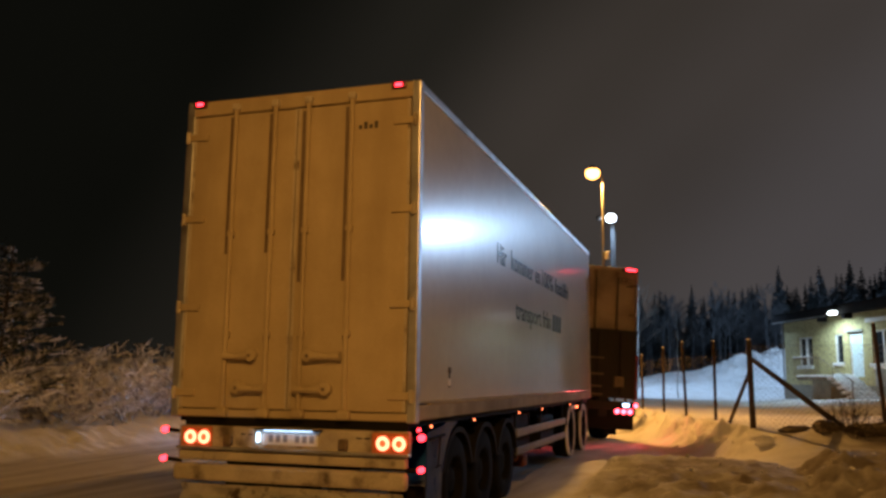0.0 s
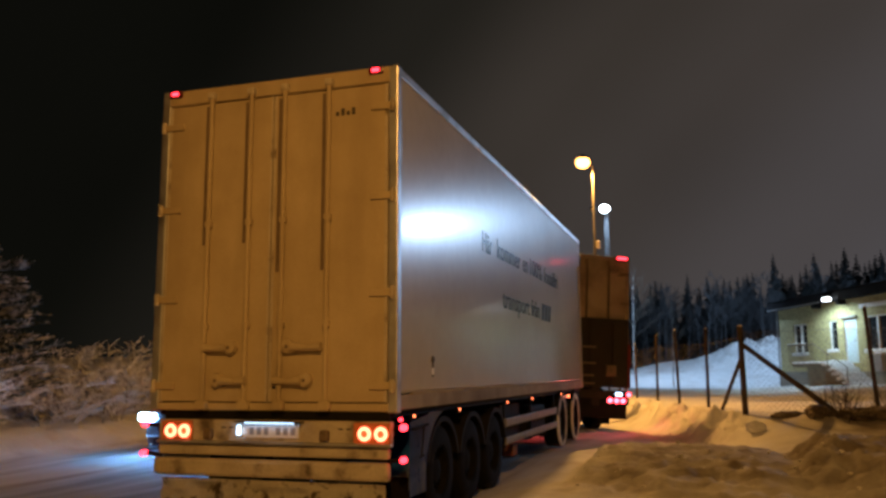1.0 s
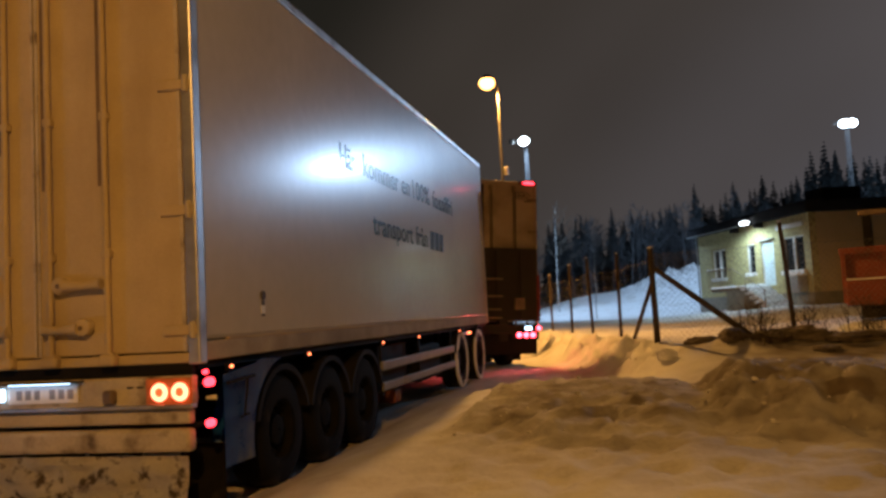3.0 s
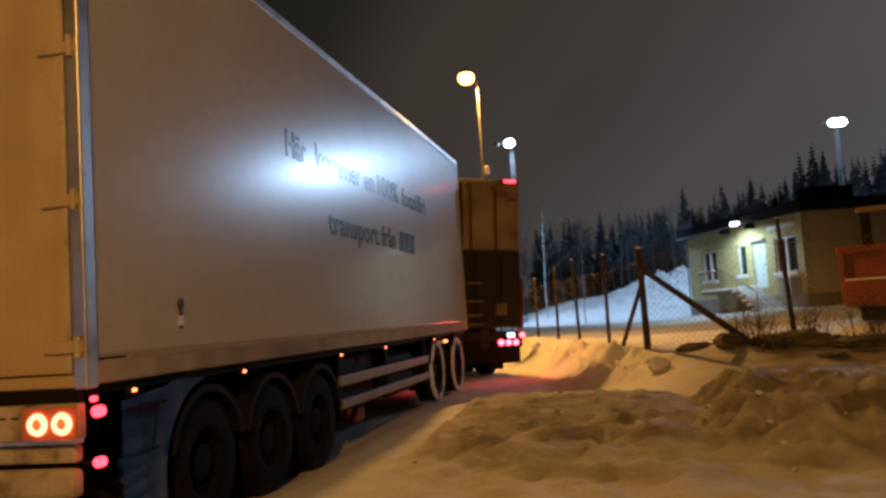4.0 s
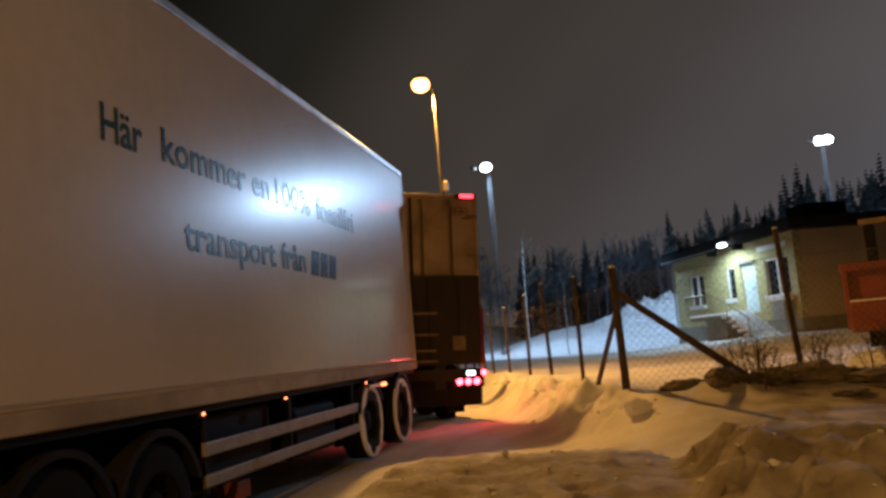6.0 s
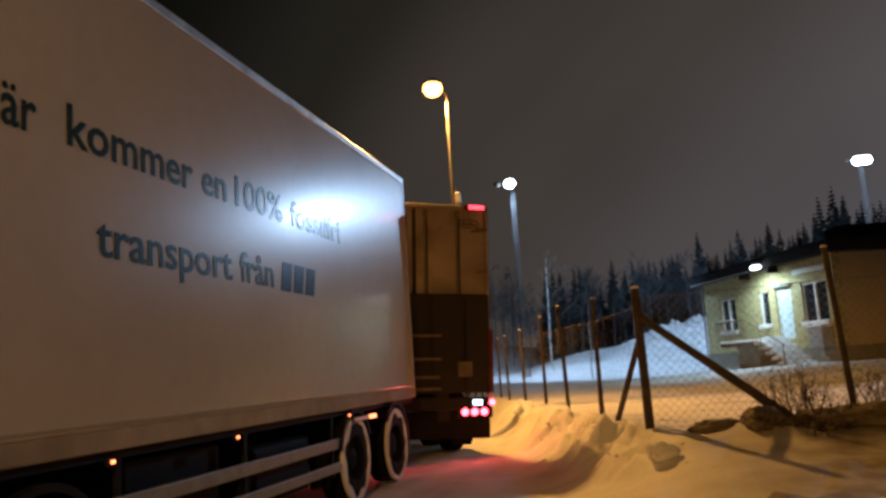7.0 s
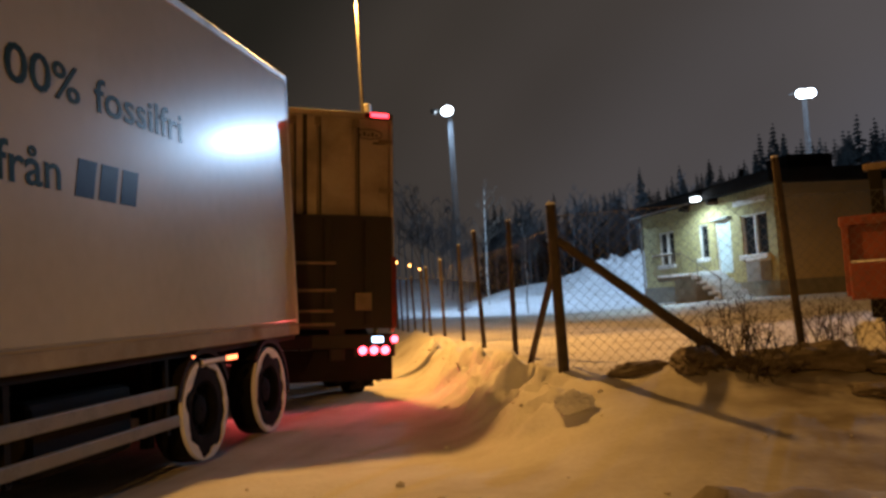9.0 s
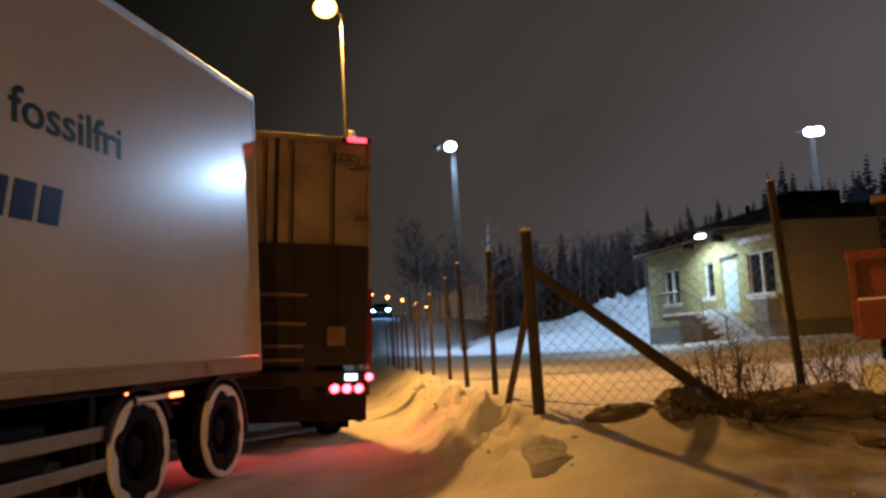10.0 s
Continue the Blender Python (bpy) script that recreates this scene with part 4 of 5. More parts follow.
def sodium_lamp(head, base, name_label, group):
    lamp = thing("street_lamp", name_label, "street lamp", Matrix.Translation(base), group)
    h = Vector(head) - Vector(base)
    rod_part("pole", (0, 0, 0), (0, 0, h.z - 0.1), 0.052, M["pole_dark"], lamp, 0.03, 12)
    rod_part("arm", (0, 0, h.z - 0.12), (h.x * 0.8, h.y * 0.8, h.z + 0.08), 0.026, M["pole_dark"], lamp)
    bm = bmesh.new()
    lathe(bm, [(0.03, 0.22), (0.09, 0.20), (0.15, 0.13), (0.16, 0.10), (0.03, 0.10)], 20, "z")
    bmesh.ops.transform(bm, matrix=Matrix.Translation(h), verts=bm.verts)
    head_ob = part("lamp_head", bm, M["pole_dark"], lamp, smooth=True)
    bm = bmesh.new()
    bmesh.ops.create_uvsphere(bm, u_segments=20, v_segments=12, radius=0.2)
    bmesh.ops.transform(bm, matrix=Matrix.Translation(h + Vector((0, 0, 0.0))) @ Matrix.Diagonal((1, 1, 0.85, 1)), verts=bm.verts)
    globe = part("globe", bm, M["sodium"], head_ob, "glowing orange globe", smooth=True)
    globe.visible_shadow = False
    box_part("fuse_box", (0.04, -0.06, h.z - 2.4, 0.14, 0.06, h.z - 2.2), M["pole"], lamp, 0.01)
    return lamp


sodium_lamp(LAMP_O, (-0.21, 15.75, 0.02), "tall steel street lamp with a glowing orange head", "sodium street lamps")
sodium_lamp(LAMP_B, (5.1, -12.0, 0.0), "tall steel street lamp with a glowing orange head", "sodium street lamps")


def lattice_mast(head, label, heads):
    base = Vector((head.x + 0.05, head.y + 0.5, ground_z(head.x, head.y)))
    mast = thing("lattice_mast", label, "light mast", Matrix.Translation(base), "lattice light masts")
    h = head.z - base.z + 0.2
    corners = [Vector((0.24 * math.cos(a), 0.24 * math.sin(a), 0)) for a in (0.4, 0.4 + math.tau / 3, 0.4 + 2 * math.tau / 3)]
    for c in corners:
        rod_part("mast_leg", c, c * 0.45 + Vector((0, 0, h)), 0.017, M["mast"], mast, n=6)
    bm = bmesh.new()
    n = 22
    for k in range(n):
        a, b = k / n, (k + 1) / n
        for i in range(3):
            p, q = corners[i] * (1 - 0.55 * a) + Vector((0, 0, h * a)), corners[(i + 1) % 3] * (1 - 0.55 * b) + Vector((0, 0, h * b))
            rod(bm, p, q, 0.011, n=4)
            rod(bm, q, corners[i] * (1 - 0.55 * b) + Vector((0, 0, h * b)), 0.010, n=4)
    tagged(part("bracing", bm, M["mast"], mast), kind="stuff")
    rod_part("cross_arm", (-0.9, -0.35, h), (0.2, -0.35, h), 0.025, M["mast"], mast)
    for x, lit in heads:
        fl = box_part("floodlight", (x - 0.2, -0.6, h - 0.15, x + 0.2, -0.3, h + 0.1), M["mast"], mast, 0.03)
        bm = bmesh.new()
        bmesh.ops.create_uvsphere(bm, u_segments=16, v_segments=10, radius=0.33 if lit else 0.16)
        bmesh.ops.transform(bm, matrix=Matrix.Translation((x, -0.72, h - 0.12)) @ Matrix.Diagonal((1, 0.5, 0.8, 1)), verts=bm.verts)
        lens = part("lens", bm, M["cold"] if lit else M["pole"], fl, "glowing cold white lens" if lit else "", smooth=True)
        lens.visible_shadow = False
    return mast


lattice_mast(LAMP_W, "slender lattice mast with one lit cold floodlight", ((0.0, True), (-0.75, False)))
lattice_mast(LAMP_R, "slender lattice mast with bright cold floodlights behind the house", ((0.15, True), (-0.3, True)))

# far road lamps, small lights along the distant carriageway
for i, (x, y) in enumerate(((-26.2, 112.0), (-26.5, 122.0), (-26.8, 133.0), (-27.6, 147.0), (-29.5, 165.0))):
    lamp = thing("far_street_lamp", "distant street lamp glowing warm white", "street lamp", Matrix.Translation((x, y, 2.4)), "far road lamps")
    rod_part("pole", (0, 0, 0), (0, 0, 5.6), 0.08, M["pole"], lamp, 0.05, 6)
    bm = bmesh.new()
    bmesh.ops.create_icosphere(bm, subdivisions=2, radius=0.24)
    bmesh.ops.transform(bm, matrix=Matrix.Translation((0, -0.1, 5.7)), verts=bm.verts)
    part("lamp_head", bm, M["sodium"], lamp, "glowing lamp head")

# ---- the house ----


def build_house():
    L, D, H = 10.6, 9.0, 4.1
    ho = thing("house", "low yellow rendered house with dark flat roof, snowy steps, lamp lit", "house", pose(6.1, 40, 0.5, 0, 0, -70.4))
    # openings: x0, x1, z0, z1
    doors, wins = (6.58, 7.72, 1.32, 3.24), ((1.62, 3.10, 1.78, 3.25), (5.28, 6.02, 1.87, 3.24), (8.46, 10.12, 1.78, 3.26))
    holes = sorted([doors, *wins])
    bm = bmesh.new()
    gx = sorted({0.0, L, *[v for h in holes for v in h[:2]]})
    gz = sorted({0.95, H, *[v for h in holes for v in h[2:]]})
    grid = {(x, z): bm.verts.new((x, 0, z)) for x in gx for z in gz}
    for x0, x1 in zip(gx, gx[1:]):
        for z0, z1 in zip(gz, gz[1:]):
            if not any(a <= x0 and x1 <= b and c <= z0 and z1 <= d for a, b, c, d in holes):
                bm.faces.new([grid[k] for k in ((x0, z0), (x1, z0), (x1, z1), (x0, z1))])
    bmesh.ops.delete(bm, geom=[v for v in bm.verts if not v.link_faces], context="VERTS")
    out = bmesh.ops.extrude_face_region(bm, geom=bm.faces[:])
    bmesh.ops.translate(bm, vec=(0, 0.3, 0), verts=[v for v in out["geom"] if isinstance(v, bmesh.types.BMVert)])
    part("wall", bm, M["house"], ho, "yellow roughcast wall")
    box_part("wall", (L - 0.3, 0.303, 0.95, L - 0.003, D, H + 0.01), M["house_side"], ho, label="smooth rendered side wall, tinted for the sodium light")
    box_part("wall", (0, 0.303, 0.95, 0.3, D, H), M["house"], ho)
    box_part("wall", (0.3, D - 0.3, 0.95, L - 0.3, D, H), M["house"], ho)
    box_part("plinth", (-0.03, -0.03, -0.6, L + 0.03, D, 0.95), M["plinth"], ho, label="grey concrete plinth")
    box_part("ceiling_slab", (0.3, 0.3, H - 0.1, L - 0.3, D - 0.3, H), M["plinth"], ho)
    roof = part("roof", bx(bmesh.new(), -0.3, -0.40, H + 0.02, L + 0.55, D + 0.4, H + 0.40, 0.02), M["roof"], ho, "dark flat roof with grey fascia")
    box_part("fascia", (-0.32, -0.445, H - 0.01, L + 0.55, -0.402, H + 0.34), M["roof"], roof)
    # pale strip added for the lamplight along the eave's lower edge
    box_part("lit_eave_edge", (-0.3, -0.49, H - 0.03, 5.5, -0.447, H + 0.03), M["fascia"], roof)
    box_part("fascia", (L + 0.555, -0.43, H + 0.0, L + 0.60, D + 0.4, H + 0.42), M["roof"], roof)
    box_part("upstand", (L - 2.2, 1.2, H + 0.40, L - 0.9, 2.9, H + 1.1), M["roof"], roof, 0.02, "black roof box")
    rod_part("vent_pipe", (6.2, 1.5, H + 0.40), (6.2, 1.5, H + 1.15), 0.09, M["roof"], roof)
    box_part("roof_felt", (-0.4, -0.45, H + 0.402, L + 0.3, D + 0.2, H + 0.43), M["roof"], roof, 0.01)
    for x in (4.6, 6.9):
        box_part("rafter_end", (x - 0.09, -0.40, H - 0.22, x + 0.09, 0.0, H + 0.02), M["roof"], ho)
    for x0, x1, z0, z1 in wins:
        win = box_part("window", (x0 + 0.05, 0.12, z0 + 0.05, x1 - 0.05, 0.14, z1 - 0.05), M["glass"], ho, label="dark window")
        for a, b, c, d in ((x0, x1, z0, z0 + 0.07), (x0, x1, z1 - 0.05, z1), (x0, x0 + 0.06, z0 + 0.07, z1 - 0.05), (x1 - 0.06, x1, z0 + 0.07, z1 - 0.05)):
            box_part("window_frame", (a, 0.05, c, b, 0.119, d), M["white_wood"], win)
        if x1 - x0 > 1:
            mid = (x0 + x1) / 2
            box_part("mullion", (mid - 0.05, 0.045, z0 + 0.07, mid + 0.05, 0.118, z1 - 0.05), M["white_wood"], win)
        box_part("window_sill", (x0 - 0.08, -0.12, z0 - 0.06, x1 + 0.08, 0.05, z0), M["white_wood"], win)
        box_part("sill_snow", (x0 - 0.08, -0.13, z0, x1 + 0.08, 0.03, z0 + 0.10), M["snow_clean"], win, 0.03)
    box_part("lintel_board", (8.1, -0.06, 3.62, 10.2, -0.002, 3.80), M["white_wood"], ho, 0.01)
    x0, x1, z0, z1 = doors
    leaf = box_part("entrance_door", (x0 + 0.06, 0.1, z0, x1 - 0.06, 0.16, z1 - 0.06), M["door_blue"], ho, 0.01, "pale blue entrance door")
    for a, b in ((x0, x0 + 0.06), (x1 - 0.06, x1)):
        box_part("door_frame", (a, 0.06, z0, b, 0.16, z1), M["white_wood"], leaf)
    box_part("door_frame", (x0, 0.06, z1 - 0.06, x1, 0.16, z1), M["white_wood"], leaf)
    rod_part("door_handle", (x1 - 0.2, 0.06, z0 + 0.95), (x1 - 0.36, 0.06, z0 + 0.95), 0.018, M["galvanised"], leaf)
    box_part("door_canopy", (x0 - 0.1, -0.14, z1 + 0.05, x1 + 0.1, 0.0, z1 + 0.11), M["fascia"], ho)
    # landing, steps with snow, railings
    box_part("landing", (4.2, -1.35, 1.15, 6.98, -0.031, 1.30), M["plinth"], ho, 0.01)
    box_part("landing_snow", (4.18, -1.37, 1.302, 7.0, -0.04, 1.40), M["snow_clean"], ho, 0.04, "fresh snow on the landing")
    for k in range(6):
        x = 7.0 + 0.40 * k
        st = box_part("tread", (x, -1.35, 1.12 - 0.19 * k, x + 0.41, -0.05, 1.17 - 0.19 * k), M["plinth"], ho)
        box_part("tread_snow", (x - 0.02, -1.30, 1.172 - 0.19 * k, x + 0.42, -1.08, 1.29 - 0.19 * k), M["snow_clean"], st, 0.03)
    bm = bmesh.new()
    nx, ny = 36, 8
    rows = [[bm.verts.new((6.95 + 2.6 * i / nx, -1.16 + 1.1 * j / ny, 1.44 - 1.26 * i / nx - 0.05 * math.sin(i * math.tau / 6) + 0.05 * noise.noise(Vector((i * 0.3, j * 0.5, 0))) - 0.10 * (j == 0))) for j in range(ny + 1)] for i in range(nx + 1)]
    for p, q in zip(rows, rows[1:]):
        for j in range(ny):
            bm.faces.new((p[j], q[j], q[j + 1], p[j + 1]))
    bmesh.ops.solidify(bm, geom=bm.faces[:], thickness=0.10)
    part("stair_snow", bm, M["snow_clean"], ho, "snow slumped over the steps", smooth=True)
    box_part("landing_foot", (5.2, -1.1, -0.3, 6.9, -0.04, 1.148), M["plinth"], ho)
    rails = box_part("top_rail", (3.9, -1.36, 2.14, 6.4, -1.31, 2.19), M["rail"], ho)
    for k in range(13):
        x = 3.92 + 0.2 * k
        rod_part("baluster", (x, -1.335, 1.3), (x, -1.335, 2.14), 0.014, M["rail"], rails, n=6)
    box_part("rail_snow", (3.9, -1.375, 2.192, 5.6, -1.295, 2.24), M["snow_clean"], rails, 0.02)
    rod_part("stair_rail", (6.4, -1.335, 2.16), (9.3, -1.335, 1.1), 0.022, M["rail"], ho)
    for x, z in ((7.6, 0.85), (9.2, 0.0)):
        rod_part("stair_post", (x, -1.335, z), (x, -1.335, 2.16 - (x - 6.4) * 0.365), 0.02, M["rail"], ho)
    # wall cabinet and lamp
    cab = box_part("heat_pump", (9.35, -0.45, 0.95, 10.25, -0.05, 1.62), M["fascia"], ho, 0.02, "grey heat pump with snow on top")
    box_part("pump_snow", (9.3, -0.48, 1.622, 10.3, -0.04, 1.72), M["snow_clean"], cab, 0.04)
    arm = box_part("wall_lamp", (6.18, -0.64, H + 0.12, 6.62, -0.446, H + 0.22), M["fascia"], ho, 0.02)
    box_part("lamp_glass", (6.2, -0.70, H - 0.01, 6.6, -0.47, H + 0.118), M["house_lamp"], arm, 0.02, "glowing cold lamp glass").visible_shadow = False
    rod_part("downpipe", (-0.06, -0.06, -0.2), (-0.06, -0.06, H), 0.045, M["fascia"], ho)
    box_part("wall_vent", (L - 0.002, 3.9, 3.55, L + 0.03, 4.1, 3.75), M["white_wood"], ho)
    return pose(6.1, 40, 0.5, 0, 0, -70.4)


HOUSE = build_house()
spot_light("house_wall_light", HOUSE @ Vector((6.4, -1.5, 4.05)), HOUSE @ Vector((6.5, -1.1, 0.0)), (0.60, 0.84, 1.0), 520, 0.12, 166, 0.4)

# ---- the red tipper ----


def build_tipper():
    ti = thing("tipper_body", "worn red steel tipper skip standing in the yard", "tipper", pose(7.6, 15.7, 0, 0, 0, -19))
    z0, z1 = 1.02, 2.40
    tub = box_part("tub", (0.0, 0.05, z0 + 0.12, 4.6, 2.2, z1 - 0.08), M["red_bin"], ti, 0.03, "worn red steel tub")
    box_part("rim_beam", (-0.05, -0.03, z1 - 0.16, 4.65, 2.25, z1), M["red_bin"], tub, 0.025)
    for x in (-0.02, 0.85, 1.75, 2.65, 3.6):
        box_part("rib", (x, -0.02, z0 + 0.1, x + 0.11, 0.055, z1 - 0.15), M["red_bin"], tub, 0.012)
    box_part("lower_box", (0.05, -0.13, z0 + 0.04, 1.05, 0.06, z0 + 0.62), M["red_bin"], ti, 0.03, "red steel side locker")
    box_part("lower_box", (1.15, -0.13, z0 + 0.04, 2.6, 0.06, z0 + 0.62), M["red_bin"], ti, 0.03, "red steel side locker")
    box_part("snow_ledge", (0.08, -0.12, z0 + 0.622, 0.95, 0.0, z0 + 0.66), M["snow_clean"], ti, 0.015)
    box_part("undercarriage", (0.3, 0.2, 0.75, 4.3, 2.0, z0 + 0.12), M["chassis"], ti, 0.02)
    for x in (0.9, 3.4):
        for y in (0.25, 1.95):
            box_part("skid", (x - 0.1, y - 0.1, 0.35, x + 0.1, y + 0.1, 0.78), M["chassis"], ti)
    box_part("mast_post", (0.42, 0.8, z1 - 0.02, 0.62, 1.0, z1 + 0.78), M["chassis"], ti, 0.01)
    box_part("boom", (0.35, 0.78, z1 + 0.78, 3.5, 1.02, z1 + 0.9), M["lift_bar"], ti, 0.02, "yellow-brown steel boom")


build_tipper()

# ---- fence ----
P0, P_LEFT, P_RIGHT = Vector((3.24, 9.74, 0)), Vector((-0.292, 0.956, 0)), Vector((0.985, 0.13, 0))


def build_fence():
    fe = thing("fence", "weathered chain-link fence on round wooden posts", "fence")
    rnd = random.Random(5)

    def post(name, p, top, r, lean=(0, 0), label=""):
        z = ground_z(p.x, p.y) - 0.3
        bm = rod(bmesh.new(), (p.x, p.y, z), (p.x + lean[0], p.y + lean[1], top), r, r * 0.88, 12)
        ob = part(name, bm, M["post"], fe, label, smooth=True)
        bm = bmesh.new()
        bmesh.ops.create_icosphere(bm, subdivisions=2, radius=r * 0.95)
        bmesh.ops.transform(bm, matrix=Matrix.Translation((p.x + lean[0], p.y + lean[1], top)) @ Matrix.Diagonal((1, 1, 0.5, 1)), verts=bm.verts)
        part("snow_cap", bm, M["snow_clean"], ob, smooth=True)
        return ob

    post("corner_post", P0, 2.34, 0.056, (-0.02, 0.0), "thick weathered corner post")
    left, right = [P0], [P0]
    for k in range(12):
        left.append(P0 + P_LEFT * (2.33 * (k + 1)) + Vector((rnd.uniform(-0.05, 0.05), 0, 0)))
        post("post", left[-1], ground_z(left[-1].x, left[-1].y) + 1.72 + rnd.uniform(-0.1, 0.12), 0.036, (rnd.uniform(-0.06, 0.03), rnd.uniform(-0.05, 0.05)))
    for k in range(4):
        right.append(P0 + P_RIGHT * (2.34 * (k + 1)))
        post("post", right[-1], 2.66 if k == 0 else 2.55, 0.04, (-0.12 if k == 0 else rnd.uniform(-0.05, 0.05), 0))
    # braces of the corner post
    rod_part("brace", (P0.x + 0.02, P0.y, 1.98), (4.95, 9.72, 0.60), 0.044, M["post"], fe, 0.058, 12, "leaning pole brace")
    rod_part("brace", (P0.x - 0.02, P0.y + 0.03, 1.75), (2.72, 11.3, 0.42), 0.036, M["post"], fe, 0.036, 12, "leaning pole brace")
    for row, top in ((left, 1.5), (right, 1.6)):
        for a, b in zip(row, row[1:]):
            near = row is right
            bm = bmesh.new()
            za, zb = ground_z(a.x, a.y) - 0.06, ground_z(b.x, b.y) - 0.06
            ln, cell = (b - a).length, 0.105 if near else 0.26

            def at(u, v):
                sag = 0.03 * math.sin(u / ln * math.pi) * math.sin(v * 2.1)
                return a.lerp(b, u / ln) + Vector((0, sag, za + (zb - za) * u / ln + v))

            k = -top
            while k < ln:
                for up in (1, -1):
                    u0, u1 = k, k + top
                    v0, v1 = (0, top) if up > 0 else (top, 0)
                    if u0 < 0:
                        v0, u0 = v0 + up * -u0, 0
                    if u1 > ln:
                        v1, u1 = v1 - up * (u1 - ln), ln
                    if u1 - u0 > 0.03:
                        mu, mv = (u0 + u1) / 2, (v0 + v1) / 2
                        rod(bm, at(u0, v0), at(mu, mv), 0.0021 if row is right else 0.0008, n=3)
                        rod(bm, at(mu, mv), at(u1, v1), 0.0021 if row is right else 0.0008, n=3)
                k += cell
            for v in (0.02, top):
                rod(bm, at(0, v), at(ln, v), 0.004 if row is right else 0.002, n=4)
            tagged(part("wire_mesh", bm, M["wire"], fe, "grey diamond wire mesh"), kind="stuff")


build_fence()

# ---- brush, weeds and lumps ----


def lump_mesh(seed, squash):
    bm = bmesh.new()
    bmesh.ops.create_icosphere(bm, subdivisions=5, radius=1)
    for v in bm.verts:
        k = 1 + 0.22 * noise.noise(v.co * 1.3 + Vector((seed, 0, 0))) + 0.20 * noise.noise(v.co * 2.6 + Vector((0, seed, 0))) + 0.09 * noise.noise(v.co * 6 + Vector((seed, 3, 0))) + 0.04 * noise.noise(v.co * 13)
        v.co = Vector((v.co.x * k, v.co.y * k, v.co.z * k * squash))
    return bm


# the hummocks are backlit snow; their near-side shade is in the dark colour
for i, (x, y, sx, sy, sz, mat, nm, lb) in enumerate((
    (3.34, 8.45, 0.16, 0.13, 0.10, "snow_clean", "snow_lump", "rounded lump of ploughed snow"),
    (3.95, 9.5, 0.36, 0.17, 0.09, "snow_shaded", "soil_mound", "hummock of brownish snow, darkened for its shaded near face"),
    (4.45, 9.45, 0.45, 0.22, 0.14, "snow_shaded", "soil_mound", "hummock of brownish snow, darkened for its shaded near face"),
    (5.0, 9.25, 0.30, 0.22, 0.13, "snow_shaded", "soil_mound", "hummock of brownish snow, darkened for its shaded near face"),
    (5.5, 9.3, 0.42, 0.26, 0.17, "snow_shaded", "soil_mound", "hummock of brownish snow, darkened for its shaded near face"),
    (6.3, 9.15, 0.5, 0.28, 0.12, "snow_shaded", "soil_mound", "hummock of brownish snow, darkened for its shaded near face"),
    (7.1, 8.9, 0.6, 0.36, 0.13, "snow_shaded", "soil_mound", "hummock of brownish snow, darkened for its shaded near face"),
    (5.7, 8.5, 0.26, 0.2, 0.06, "snow_shaded", "soil_mound", "hummock of brownish snow, darkened for its shaded near face"),
)):
    ob = part(nm, lump_mesh(i * 3.7 + 1, 1.0), M[mat], smooth=True)
    ob.matrix_basis = Matrix.Translation((x, y, ground_z(x, y) + sz * (0.5 if nm == "snow_lump" else 0.1))) @ pose(0, 0, 0, 0, 0, 40 * i) @ Matrix.Diagonal((sx, sy, sz, 1))
    tagged(ob, lb, "snow" if nm == "snow_lump" else "soil mound", "lumps beside the road")


def weed_mesh(seed):
    rnd = random.Random(seed)
    bm = bmesh.new()
    for k in range(7):
        p = Vector((rnd.uniform(-0.18, 0.18), rnd.uniform(-0.12, 0.12), -0.1))
        way = Vector((rnd.uniform(-0.35, 0.35), rnd.uniform(-0.3, 0.3), 1)).normalized()
        ln = rnd.uniform(0.45, 1.0)
        q = p + way * ln
        rod(bm, p, q, 0.006, 0.003, 4, False)
        for j in range(5):
            s = p.lerp(q, rnd.uniform(0.45, 1.0))
            e = s + Vector((rnd.uniform(-1, 1), rnd.uniform(-1, 1), rnd.uniform(0.2, 1))).normalized() * rnd.uniform(0.08, 0.22)
            rod(bm, s, e, 0.003, 0.002, 3, False)
            for _ in range(3):
                c = e + Vector((rnd.uniform(-0.03, 0.03), rnd.uniform(-0.03, 0.03), rnd.uniform(-0.02, 0.03)))
                rod(bm, c, c + Vector((0.008, 0.0, 0.018)), 0.005, 0.002, 4)
    return to_mesh("weed", bm, M["twig"])


WEEDS = [weed_mesh(s) for s in range(4)]
rnd = random.Random(11)
for k in range(22):
    x = rnd.uniform(4.5, 6.9)
    y = 9.35 + (x - 3.24) * 0.13 + rnd.uniform(-0.7, 0.6)
    ob = new("weed", WEEDS[k % 4])
    ob.matrix_basis = Matrix.Translation((x, y, ground_z(x, y))) @ pose(0, 0, 0, 0, 0, rnd.uniform(0, 360)) @ Matrix.Diagonal((0.9, 0.9, rnd.uniform(0.45, 0.8), 1))
    tagged(ob, "dry brown weed stalks standing out of the snow", "weed", "dry weeds along the fence")

# ---- trees and bushes ----


